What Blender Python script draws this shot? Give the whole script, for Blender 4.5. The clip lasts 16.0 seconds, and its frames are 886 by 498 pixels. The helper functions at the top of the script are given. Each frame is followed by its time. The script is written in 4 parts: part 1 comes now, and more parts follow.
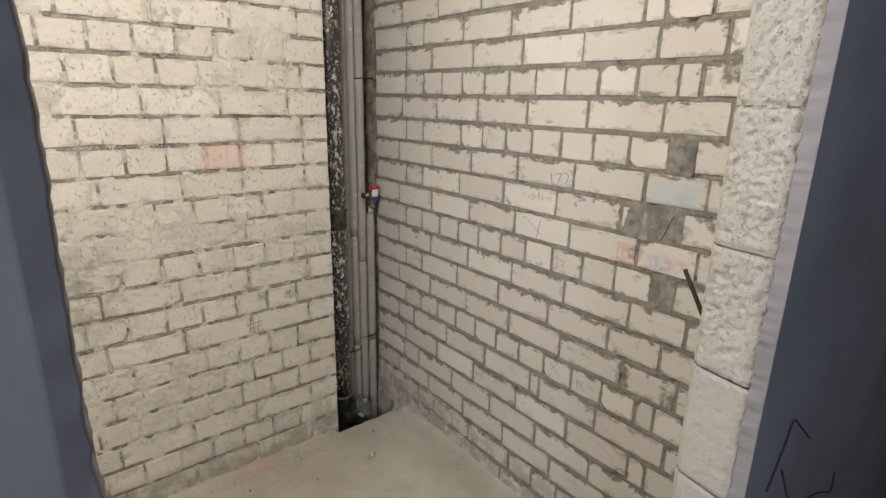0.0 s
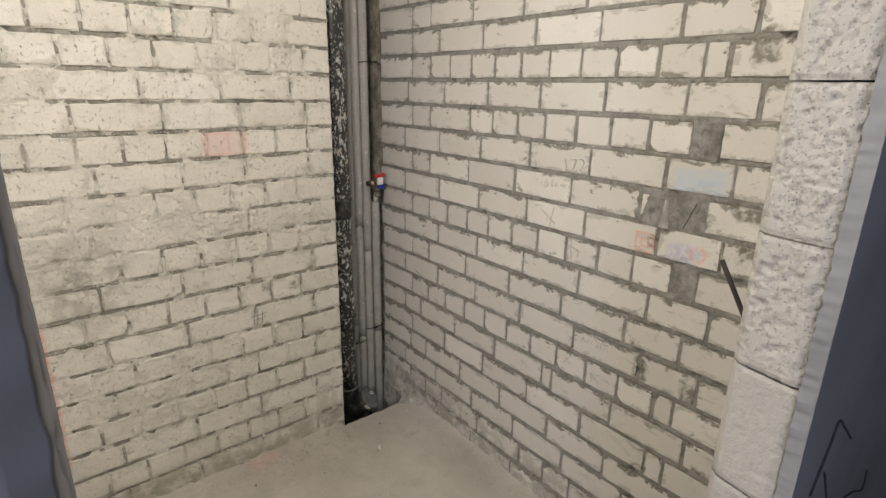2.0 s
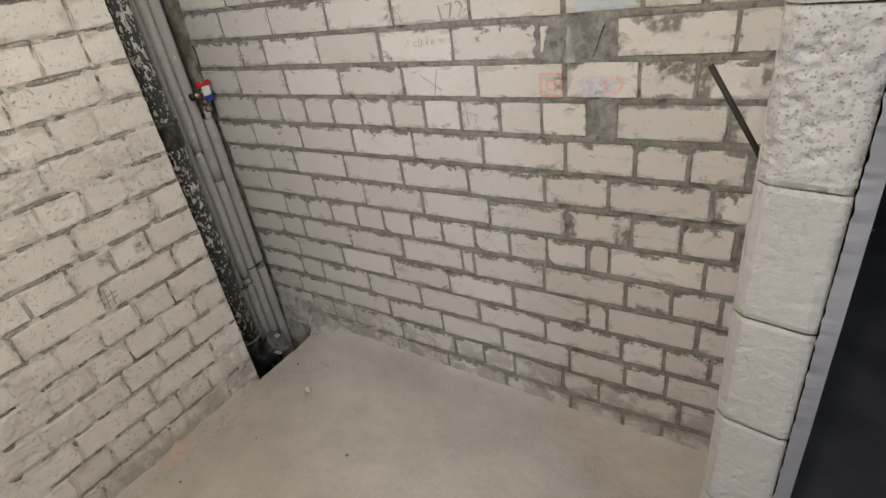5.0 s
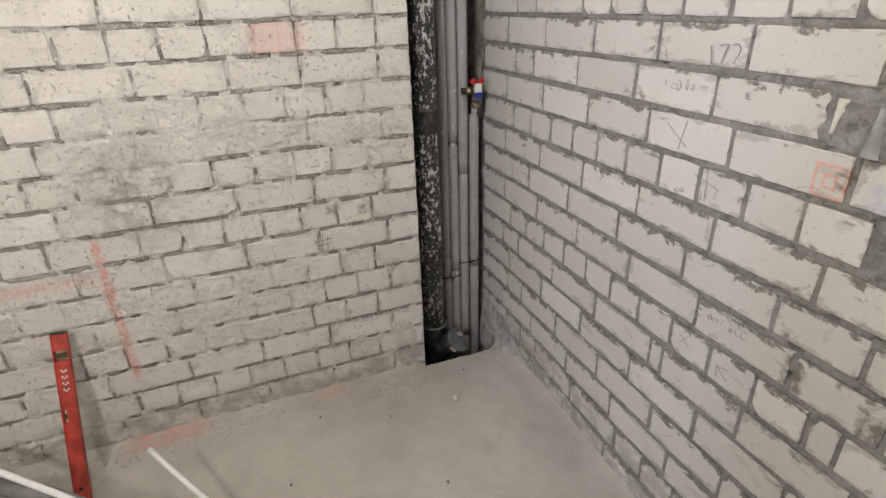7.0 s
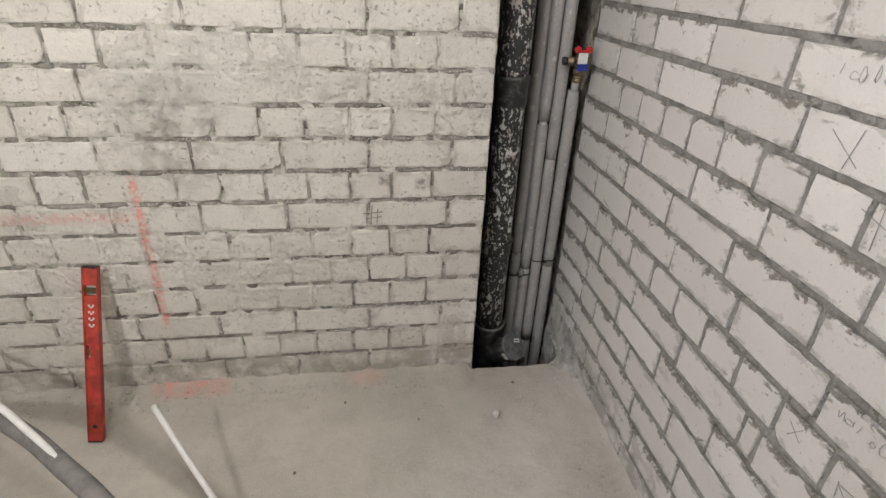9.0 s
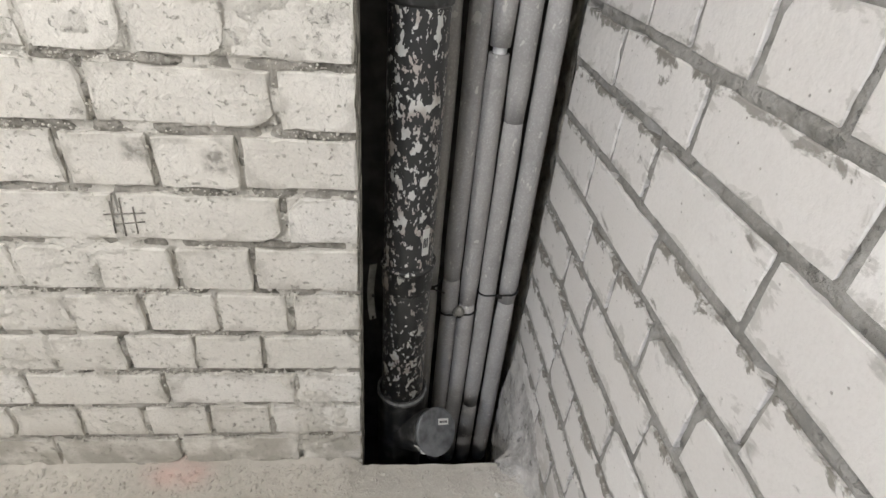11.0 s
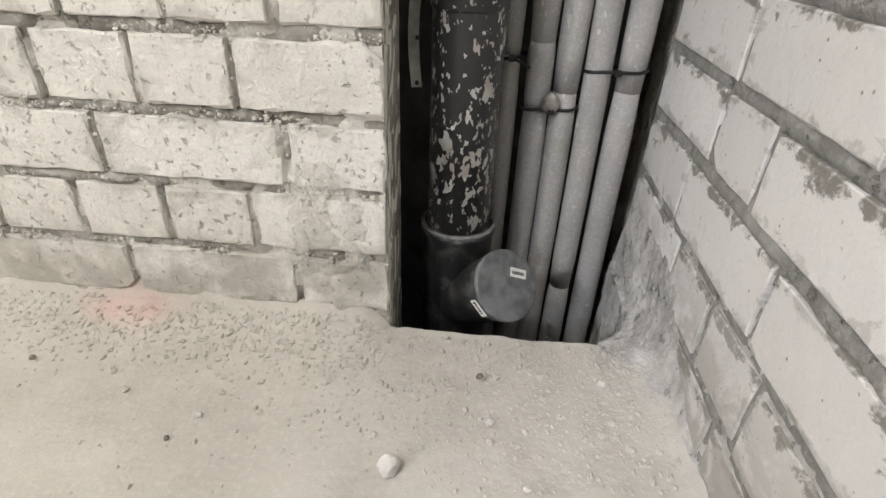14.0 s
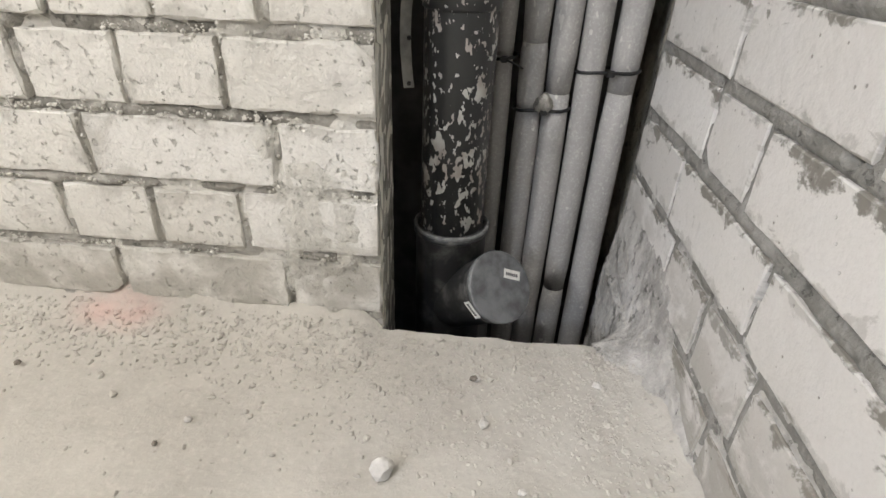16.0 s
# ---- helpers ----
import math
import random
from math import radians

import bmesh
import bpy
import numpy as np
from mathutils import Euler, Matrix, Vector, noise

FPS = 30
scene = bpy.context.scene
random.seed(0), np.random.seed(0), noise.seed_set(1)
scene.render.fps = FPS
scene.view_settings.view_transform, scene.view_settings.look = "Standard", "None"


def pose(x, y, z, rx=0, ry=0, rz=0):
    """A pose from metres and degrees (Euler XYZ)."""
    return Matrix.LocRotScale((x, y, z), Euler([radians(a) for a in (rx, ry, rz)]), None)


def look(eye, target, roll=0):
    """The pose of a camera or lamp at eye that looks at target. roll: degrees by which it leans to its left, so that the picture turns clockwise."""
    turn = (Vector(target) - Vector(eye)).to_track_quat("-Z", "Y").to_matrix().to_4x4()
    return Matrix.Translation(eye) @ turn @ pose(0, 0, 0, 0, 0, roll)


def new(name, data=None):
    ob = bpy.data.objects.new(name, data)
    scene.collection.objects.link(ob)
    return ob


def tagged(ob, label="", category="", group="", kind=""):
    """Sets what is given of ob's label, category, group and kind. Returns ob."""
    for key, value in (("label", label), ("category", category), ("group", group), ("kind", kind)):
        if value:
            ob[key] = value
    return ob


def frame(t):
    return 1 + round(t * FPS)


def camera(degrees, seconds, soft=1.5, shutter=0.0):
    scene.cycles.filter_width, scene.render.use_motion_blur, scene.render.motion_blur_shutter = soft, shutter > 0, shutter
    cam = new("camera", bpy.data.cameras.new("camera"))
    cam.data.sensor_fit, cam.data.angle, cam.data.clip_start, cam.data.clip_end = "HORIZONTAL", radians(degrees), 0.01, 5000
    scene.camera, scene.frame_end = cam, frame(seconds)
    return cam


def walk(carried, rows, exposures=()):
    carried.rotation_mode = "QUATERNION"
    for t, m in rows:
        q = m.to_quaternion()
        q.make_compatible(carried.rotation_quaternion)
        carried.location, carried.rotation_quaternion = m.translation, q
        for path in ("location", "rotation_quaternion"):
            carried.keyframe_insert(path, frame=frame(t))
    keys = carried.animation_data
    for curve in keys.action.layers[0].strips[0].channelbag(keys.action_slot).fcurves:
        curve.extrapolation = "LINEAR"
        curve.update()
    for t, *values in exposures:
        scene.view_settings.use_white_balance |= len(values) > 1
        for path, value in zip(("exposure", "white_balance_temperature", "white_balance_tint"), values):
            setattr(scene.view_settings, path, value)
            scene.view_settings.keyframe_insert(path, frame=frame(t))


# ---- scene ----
cam = camera(80.1, 16.0)
PATH = [
    (0, (-1.476, -2.09, 1.629), (-0.252, -0.605, 1.083), 1.2),
    (0.5, (-1.472, -2.075, 1.628), (-0.248, -0.591, 1.08), 1.3),
    (1, (-1.465, -2.064, 1.623), (-0.242, -0.581, 1.071), 1.2),
    (1.5, (-1.459, -2.043, 1.62), (-0.238, -0.565, 1.051), 1.1),
    (2, (-1.463, -2.02, 1.613), (-0.247, -0.544, 1.026), 1.0),
    (2.5, (-1.447, -1.971, 1.6), (-0.235, -0.509, 0.971), 1.5),
    (3, (-1.393, -1.855, 1.564), (-0.161, -0.462, 0.828), 0.8),
    (3.5, (-1.348, -1.749, 1.533), (-0.008, -0.557, 0.647), -3.1),
    (4, (-1.369, -1.692, 1.535), (0.041, -0.655, 0.567), -8.1),
    (4.2, (-1.368, -1.692, 1.533), (0.061, -0.699, 0.548), -8.9),
    (6.3, (-1.27, -1.851, 1.511), (0.049, -0.669, 0.582), -5.9),
    (6.5, (-1.215, -1.841, 1.524), (-0.024, -0.513, 0.618), -4.2),
    (7, (-1.002, -1.822, 1.495), (-0.357, -0.134, 0.638), -1.8),
    (7.5, (-0.881, -1.8, 1.469), (-0.48, -0.059, 0.57), -1.7),
    (8, (-0.839, -1.774, 1.455), (-0.535, -0.03, 0.524), -0.3),
    (8.2, (-0.857, -1.768, 1.458), (-0.558, -0.028, 0.52), 0.1),
    (10.3, (-0.528, -1.06, 1.318), (-0.282, 0.661, 0.329), 5.5),
    (10.5, (-0.479, -0.987, 1.302), (-0.23, 0.715, 0.281), 5.6),
    (11, (-0.355, -0.771, 1.165), (-0.147, 0.879, 0.054), 5.2),
    (11.5, (-0.292, -0.662, 0.989), (-0.181, 0.914, -0.237), 3.9),
    (12, (-0.285, -0.63, 0.718), (-0.277, 0.955, -0.503), 3.2),
    (12.5, (-0.286, -0.622, 0.579), (-0.342, 1.037, -0.537), 3.3),
    (13, (-0.274, -0.625, 0.562), (-0.355, 1.056, -0.518), 3.1),
    (13.5, (-0.278, -0.635, 0.553), (-0.386, 1.058, -0.505), 2.5),
    (14, (-0.282, -0.638, 0.553), (-0.4, 1.061, -0.495), 2.3),
    (14.5, (-0.282, -0.638, 0.543), (-0.402, 1.066, -0.497), 2.2),
    (15, (-0.283, -0.641, 0.543), (-0.401, 1.066, -0.493), 2.2),
    (15.5, (-0.281, -0.637, 0.543), (-0.385, 1.074, -0.488), 2.4),
    (16, (-0.28, -0.636, 0.544), (-0.378, 1.076, -0.484), 2.4),
]
EXPOSURE = [(0, -0.32, 6800, 11), (3, -0.3, 6600, 11), (4.2, -0.3, 6450, 11), (6.5, -0.3, 6550, 12), (7, -0.17, 6300, 12), (8.2, -0.12, 6200, 12), (10.3, 0.2, 6050, 11), (11, 0.5, 5950, 11), (11.6, 0.82, 6000, 11), (12.5, 0.95, 6030, 11), (16, 0.92, 6030, 11)]
walk(cam, [(t, look(eye, target, roll)) for t, eye, target, roll in PATH], EXPOSURE)

# ---- light ----
world = bpy.data.worlds.new("world")
scene.world = world
world.use_nodes = True
world.node_tree.nodes["Background"].inputs[0].default_value = (0.55, 0.65, 0.9, 1)
world.node_tree.nodes["Background"].inputs[1].default_value = 0.02


def bulb(name, place, watts, colour, radius):
    data = bpy.data.lights.new(name, "POINT")
    data.energy, data.color, data.shadow_soft_size = watts, colour, radius
    ob = new(name, data)
    ob.location = place
    return ob


bulb("work_light", (-1.85, -1.60, 1.68), 42, (1.0, 0.928, 0.822), 0.035)
bulb("ceiling_light", (-1.12, -1.15, 2.5), 36, (1.0, 0.945, 0.87), 0.04)
bulb("corridor_light", (-2.7, -3.75, 2.2), 118, (0.74, 0.82, 1.0), 0.25)


# ---- materials ----
class Graph:
    """Short names for the shader nodes used below."""

    def __init__(self, name, rough=0.85, metal=0.0):
        self.mat = bpy.data.materials.new(name)
        self.mat.use_nodes = True
        self.t = self.mat.node_tree
        self.bsdf = self.t.nodes["Principled BSDF"]
        self.bsdf.inputs["Roughness"].default_value = rough
        self.bsdf.inputs["Metallic"].default_value = metal
        self.geo = self.t.nodes.new("ShaderNodeNewGeometry")
        self.pos = self.geo.outputs["Position"]

    def put(self, socket, value):
        if isinstance(value, (int, float)):
            socket.default_value = value
        elif isinstance(value, tuple):
            socket.default_value = value if len(value) == 4 or socket.type == "VECTOR" else (*value, 1)
        else:
            self.t.links.new(value, socket)

    def math(self, op, a, b=0.0, c=0.0):
        n = self.t.nodes.new("ShaderNodeMath")
        n.operation = op
        for s, v in zip(n.inputs, (a, b, c)):
            self.put(s, v)
        return n.outputs[0]

    def noise(self, scale, detail=3.0, rough=0.55, vec=None, warp=0.0):
        n = self.t.nodes.new("ShaderNodeTexNoise")
        self.put(n.inputs["Vector"], self.pos if vec is None else vec)
        n.inputs["Scale"].default_value, n.inputs["Detail"].default_value = scale, detail
        n.inputs["Roughness"].default_value, n.inputs["Distortion"].default_value = rough, warp
        return n.outputs[0]

    def voronoi(self, scale, vec=None, out="Distance", feature="F1"):
        n = self.t.nodes.new("ShaderNodeTexVoronoi")
        n.feature = feature
        self.put(n.inputs["Vector"], self.pos if vec is None else vec)
        n.inputs["Scale"].default_value = scale
        return n.outputs[out]

    def scaled(self, vec, by):
        n = self.t.nodes.new("ShaderNodeMapping")
        self.put(n.inputs["Vector"], vec)
        n.inputs["Scale"].default_value = by
        return n.outputs[0]

    def step(self, v, lo, hi, a=0.0, b=1.0):
        n = self.t.nodes.new("ShaderNodeMapRange")
        n.interpolation_type = "SMOOTHSTEP"
        for s, x in zip(n.inputs, (v, lo, hi, a, b)):
            self.put(s, x)
        return n.outputs[0]

    def mix(self, f, a, b):
        n = self.t.nodes.new("ShaderNodeMix")
        n.data_type = "RGBA"
        self.put(n.inputs[0], f)
        self.put(n.inputs[6], a)
        self.put(n.inputs[7], b)
        return n.outputs[2]

    def xyz(self, vec=None):
        n = self.t.nodes.new("ShaderNodeSeparateXYZ")
        self.put(n.inputs[0], self.pos if vec is None else vec)
        return n.outputs

    def rand(self):
        return self.t.nodes.new("ShaderNodeObjectInfo").outputs["Random"]

    def uv(self):
        n = self.t.nodes.new("ShaderNodeUVMap")
        return n.outputs[0]

    def object(self):
        return self.t.nodes.new("ShaderNodeTexCoord").outputs["Object"]

    def band(self, axis, centre, half, soft):
        """1 inside a stripe of the given half width about a plane across the axis."""
        d = self.math("ABSOLUTE", self.math("SUBTRACT", axis, centre))
        return self.step(d, half - soft, half + soft, 1.0, 0.0)

    def times(self, *vs):
        out = vs[0]
        for v in vs[1:]:
            out = self.math("MULTIPLY", out, v)
        return out

    def done(self, colour, bump=None, height=0.002, strength=1.0, rough=None):
        self.put(self.bsdf.inputs["Base Color"], colour)
        if rough is not None:
            self.put(self.bsdf.inputs["Roughness"], rough)
        if bump is not None:
            n = self.t.nodes.new("ShaderNodeBump")
            n.inputs["Strength"].default_value, n.inputs["Distance"].default_value = strength, height
            self.put(n.inputs["Height"], bump)
            self.t.links.new(n.outputs[0], self.bsdf.inputs["Normal"])
        return self.mat


def north_marks(g, tone):
    """Chalk, smears and holes on the back wall."""
    p = g.xyz()
    # chalk lines, a marked square, a grey smear and a greenish scrape
    rag = g.step(g.noise(60, 4), 0.36, 0.6, 0.15, 1.0)
    wob = g.math("ADD", p[0], g.math("MULTIPLY", g.noise(6, 1), 0.03))
    upright = g.times(g.band(wob, -1.475, 0.013, 0.008), g.band(p[2], 0.57, 0.27, 0.03), rag)
    across = g.times(g.band(p[2], 0.705, 0.016, 0.012), g.band(p[0], -1.85, 0.33, 0.02), rag)
    ax = g.math("ABSOLUTE", g.math("SUBTRACT", p[0], -0.865))
    az = g.math("ABSOLUTE", g.math("SUBTRACT", p[2], 1.402))
    ring = g.band(g.math("MAXIMUM", ax, az), 0.036, 0.006, 0.005)
    wash = g.times(g.band(p[0], -0.835, 0.085, 0.02), g.band(p[2], 1.402, 0.045, 0.01))
    red = g.math("MAXIMUM", g.math("MAXIMUM", upright, g.math("MULTIPLY", across, 0.55)), g.math("MAXIMUM", g.math("MULTIPLY", ring, 0.55), g.math("MULTIPLY", wash, 0.3)))
    tone = g.mix(g.math("MULTIPLY", red, 0.7), tone, (0.72, 0.24, 0.19))
    dirt = g.times(g.band(p[0], -1.36, 0.12, 0.1), g.band(p[2], 0.98, 0.14, 0.1), g.step(g.noise(18, 4), 0.4, 0.6))
    tone = g.mix(g.math("MULTIPLY", dirt, 0.6), tone, (0.27, 0.26, 0.23))
    green = g.times(g.band(p[0], -0.98, 0.045, 0.03), g.band(p[2], 1.86, 0.1, 0.05), g.step(g.noise(30, 4), 0.45, 0.6))
    tone = g.mix(g.math("MULTIPLY", green, 0.6), tone, (0.30, 0.36, 0.30))
    low = g.times(g.step(p[2], 0.09, 0.19, 1.0, 0.0), g.step(g.noise(12, 4), 0.33, 0.6))
    tone = g.mix(g.math("MULTIPLY", low, 0.75), tone, (0.33, 0.31, 0.26))
    holes = g.math("MAXIMUM", g.times(g.band(p[0], -0.735, 0.02, 0.01), g.band(p[2], 0.815, 0.016, 0.01)), g.times(g.band(p[0], -0.62, 0.017, 0.01), g.band(p[2], 0.80, 0.02, 0.01)))
    tone = g.mix(g.times(holes, rag, 0.8), tone, (0.22, 0.205, 0.175))
    return tone


# dark mortar blots on the wall with wide joints: y, z and half sizes
SOILED = [(-1.525, 1.195, 0.045, 0.016), (-1.588, 1.176, 0.017, 0.045), (-1.663, 1.066, 0.018, 0.045), (-1.648, 0.86, 0.02, 0.045), (-1.418, 0.74, 0.022, 0.035), (-1.51, 0.495, 0.045, 0.014), (-1.715, 1.2, 0.02, 0.04), (-1.255, 0.75, 0.02, 0.04), (-1.49, 1.31, 0.035, 0.016), (-1.46, 1.72, 0.03, 0.04)]


def brick_material(name, left):
    g = Graph(name, 0.92)
    r = g.rand()
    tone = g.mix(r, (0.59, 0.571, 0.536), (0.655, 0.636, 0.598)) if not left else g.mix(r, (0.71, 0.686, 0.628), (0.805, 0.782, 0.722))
    tone = g.mix(g.step(r, 0.86, 0.88, 0.0, 0.45 if left else 0.3), tone, (0.80, 0.785, 0.75))
    cloud = g.noise(7, 4)
    tone = g.mix(g.step(cloud, 0.35, 0.7, 0.0, 0.3), tone, (0.56, 0.54, 0.49))
    grain = g.noise(220, 3)
    tone = g.mix(g.step(grain, 0.35, 0.75, 0.0, 0.18), tone, (0.46, 0.44, 0.40))
    u = g.xyz(g.uv())
    ex = g.math("ABSOLUTE", g.math("SUBTRACT", u[0], 0.5))
    ey = g.math("ABSOLUTE", g.math("SUBTRACT", u[1], 0.5))
    edge = g.math("MAXIMUM", g.step(ex, 0.36, 0.5), g.step(ey, 0.25, 0.5))
    smear = g.noise(16, 5, 0.6, warp=0.6)
    streak = g.noise(13, 6, 0.68, vec=g.scaled(g.pos, (1, 1, 2.2)), warp=0.5)
    if left:
        f = g.step(g.math("ADD", smear, g.math("MULTIPLY", edge, 0.12)), 0.56, 0.74, 0.0, 0.5)
        tone = g.mix(f, tone, (0.40, 0.38, 0.335))
        grit = g.step(g.noise(150, 3, 0.6), 0.60, 0.68)
        pits = g.math("MULTIPLY", g.step(g.noise(82, 3, 0.6), 0.615, 0.66), g.step(g.noise(8, 3), 0.36, 0.6, 0.2, 1.0))
        tone = g.mix(g.math("MULTIPLY", pits, 0.6), tone, (0.31, 0.29, 0.245))
        tone = g.mix(g.math("MULTIPLY", grit, 0.3), tone, (0.36, 0.34, 0.30))
        crumb = g.step(g.noise(110, 3, 0.6, vec=g.scaled(g.pos, (1.1, 1, 0.8))), 0.62, 0.68)
        tone = g.mix(g.math("MULTIPLY", crumb, 0.4), tone, (0.80, 0.78, 0.72))
        tone = north_marks(g, tone)
        relief = g.math("ADD", g.math("MULTIPLY", g.noise(30, 6, 0.72, warp=0.4), 1.3), g.math("MULTIPLY", pits, -0.8))
        relief = g.math("ADD", relief, g.math("MULTIPLY", crumb, 0.12))
        relief = g.math("ADD", relief, g.math("MULTIPLY", g.noise(85, 4, 0.65), 0.5))
        return g.done(tone, relief, 0.0042, 1.0)
    f = g.step(g.math("ADD", streak, g.math("MULTIPLY", edge, 0.16)), 0.66, 0.73, 0.0, 0.42)
    tone = g.mix(f, tone, (0.27, 0.255, 0.22))
    wet = g.math("ADD", g.noise(17, 5, 0.65, vec=g.scaled(g.pos, (1, 1, 1.3)), warp=0.4), g.math("MULTIPLY", g.step(ey, 0.22, 0.5), 0.17))
    pick = g.step(g.math("FRACT", g.math("MULTIPLY", r, 7.31)), 0.2, 0.4)
    drip = g.times(g.step(u[1], 0.45, 0.6, 0.35, 1.0), g.step(wet, 0.625, 0.69), g.step(g.noise(90, 3), 0.3, 0.5, 0.4, 1.0), g.math("MAXIMUM", pick, g.step(g.noise(5, 3), 0.58, 0.62)))
    tone = g.mix(g.math("MULTIPLY", drip, 0.9), tone, (0.165, 0.152, 0.125))
    door_side = g.step(g.xyz()[1], -1.0, -1.55, 0.0, 0.05)
    scuff = g.times(g.step(g.math("ADD", g.noise(11, 4, 0.6, vec=g.scaled(g.pos, (1, 1.0, 1.9)), warp=0.7), door_side), 0.62, 0.70), g.step(edge, 0.0, 0.5, 0.25, 1.0))
    tone = g.mix(g.math("MULTIPLY", scuff, 0.8), tone, (0.19, 0.178, 0.15))
    speck = g.step(g.voronoi(60), 0.05, 0.11, 1.0, 0.0)
    tone = g.mix(g.times(speck, g.step(g.noise(7, 2), 0.40, 0.56), 0.7), tone, (0.22, 0.20, 0.165))
    p = g.xyz()
    wy = g.math("ADD", p[1], g.math("MULTIPLY", g.math("SUBTRACT", g.noise(14, 4, 0.65), 0.5), 0.09))
    wz = g.math("ADD", p[2], g.math("MULTIPLY", g.math("SUBTRACT", g.noise(17, 4, 0.65, vec=g.scaled(g.pos, (1, 1.3, 0.8))), 0.5), 0.07))
    soil = 0.0
    for sy, sz, hy, hz in SOILED:
        soil = g.math("MAXIMUM", soil, g.times(g.band(wy, sy, hy, 0.008), g.band(wz, sz, hz, 0.008)))
    soil = g.times(soil, g.step(g.noise(45, 4), 0.36, 0.55, 0.35, 1.0))
    tone = g.mix(g.math("MULTIPLY", soil, 0.85), tone, (0.15, 0.14, 0.11))
    # red and blue chalk on the bricks beside the old patch
    ax = g.math("ABSOLUTE", g.math("SUBTRACT", p[1], -1.215))
    az = g.math("ABSOLUTE", g.math("SUBTRACT", p[2], 1.169))
    ring = g.math("MAXIMUM", g.band(g.math("MAXIMUM", ax, az), 0.029, 0.0036, 0.003), g.band(g.math("MAXIMUM", ax, az), 0.0115, 0.003, 0.002))
    rag = g.step(g.noise(70, 4), 0.35, 0.6, 0.2, 1.0)
    tone = g.mix(g.times(ring, rag, 0.6), tone, (0.78, 0.25, 0.18))
    blue = g.times(g.band(p[1], -1.352, 0.07, 0.02), g.band(p[2], 1.372, 0.034, 0.012), g.step(g.noise(26, 3, vec=g.scaled(g.pos, (1, 0.3, 3))), 0.35, 0.6, 0.4, 1.0))
    tone = g.mix(g.math("MULTIPLY", blue, 0.65), tone, (0.42, 0.54, 0.66))
    violet = g.times(g.band(p[1], -1.335, 0.045, 0.02), g.band(p[2], 1.162, 0.028, 0.014), rag)
    tone = g.mix(g.math("MULTIPLY", violet, 0.5), tone, (0.36, 0.38, 0.62))
    bx = g.math("ABSOLUTE", g.math("SUBTRACT", p[1], -1.378))
    bz = g.math("ABSOLUTE", g.math("SUBTRACT", p[2], 1.170))
    ring2 = g.band(g.math("SQRT", g.math("ADD", g.math("MULTIPLY", bx, bx), g.math("MULTIPLY", bz, bz))), 0.021, 0.004, 0.004)
    tone = g.mix(g.times(ring2, rag, 0.6), tone, (0.80, 0.30, 0.24))
    low = g.times(g.step(p[2], 0.06, 0.26, 1.0, 0.0), g.step(g.noise(12, 5, 0.65, warp=0.5), 0.40, 0.56))
    tone = g.mix(g.math("MULTIPLY", low, 0.7), tone, (0.29, 0.27, 0.23))
    relief = g.math("ADD", g.noise(60, 5, 0.6), g.math("MULTIPLY", g.noise(16, 2), 0.6))
    relief = g.math("SUBTRACT", relief, g.math("MULTIPLY", speck, 0.5))
    return g.done(tone, relief, 0.0022, 0.8)


def mortar_material(name, dark, light, crumbs, wash=0.0, torn=0.85):
    g = Graph(name, 0.95)
    tone = g.mix(g.step(g.noise(14, 5, 0.65), 0.35, 0.68), dark, light)
    tone = g.mix(g.step(g.noise(90, 4), 0.5, 0.72, 0.0, crumbs), tone, (0.60, 0.575, 0.51))
    crack = g.times(g.step(g.noise(34, 5, 0.7), 0.585, 0.63), torn)
    tone = g.mix(crack, tone, (0.06, 0.056, 0.047))
    if wash:
        tone = g.mix(g.times(g.step(g.noise(3.2, 3), 0.46, 0.60), wash), tone, (0.60, 0.58, 0.53))
    return g.done(tone, g.math("ADD", g.noise(75, 5, 0.65), g.math("MULTIPLY", crack, -0.7)), 0.006, 1.0)


def slurry_material():
    g = Graph("dried_slurry", 0.94)
    tone = g.mix(g.step(g.noise(9, 5, 0.6), 0.3, 0.7), (0.61, 0.588, 0.533), (0.75, 0.728, 0.668))
    pits = g.step(g.noise(85, 4, 0.65), 0.60, 0.65)
    tone = g.mix(g.math("MULTIPLY", pits, 0.5), tone, (0.30, 0.285, 0.245))
    tone = g.mix(g.step(g.noise(120, 3, 0.6), 0.6, 0.68, 0.0, 0.4), tone, (0.80, 0.78, 0.72))
    tone = north_marks(g, tone)
    relief = g.math("SUBTRACT", g.noise(48, 6, 0.7), g.math("MULTIPLY", pits, 0.3))
    return g.done(tone, relief, 0.0085, 1.0)


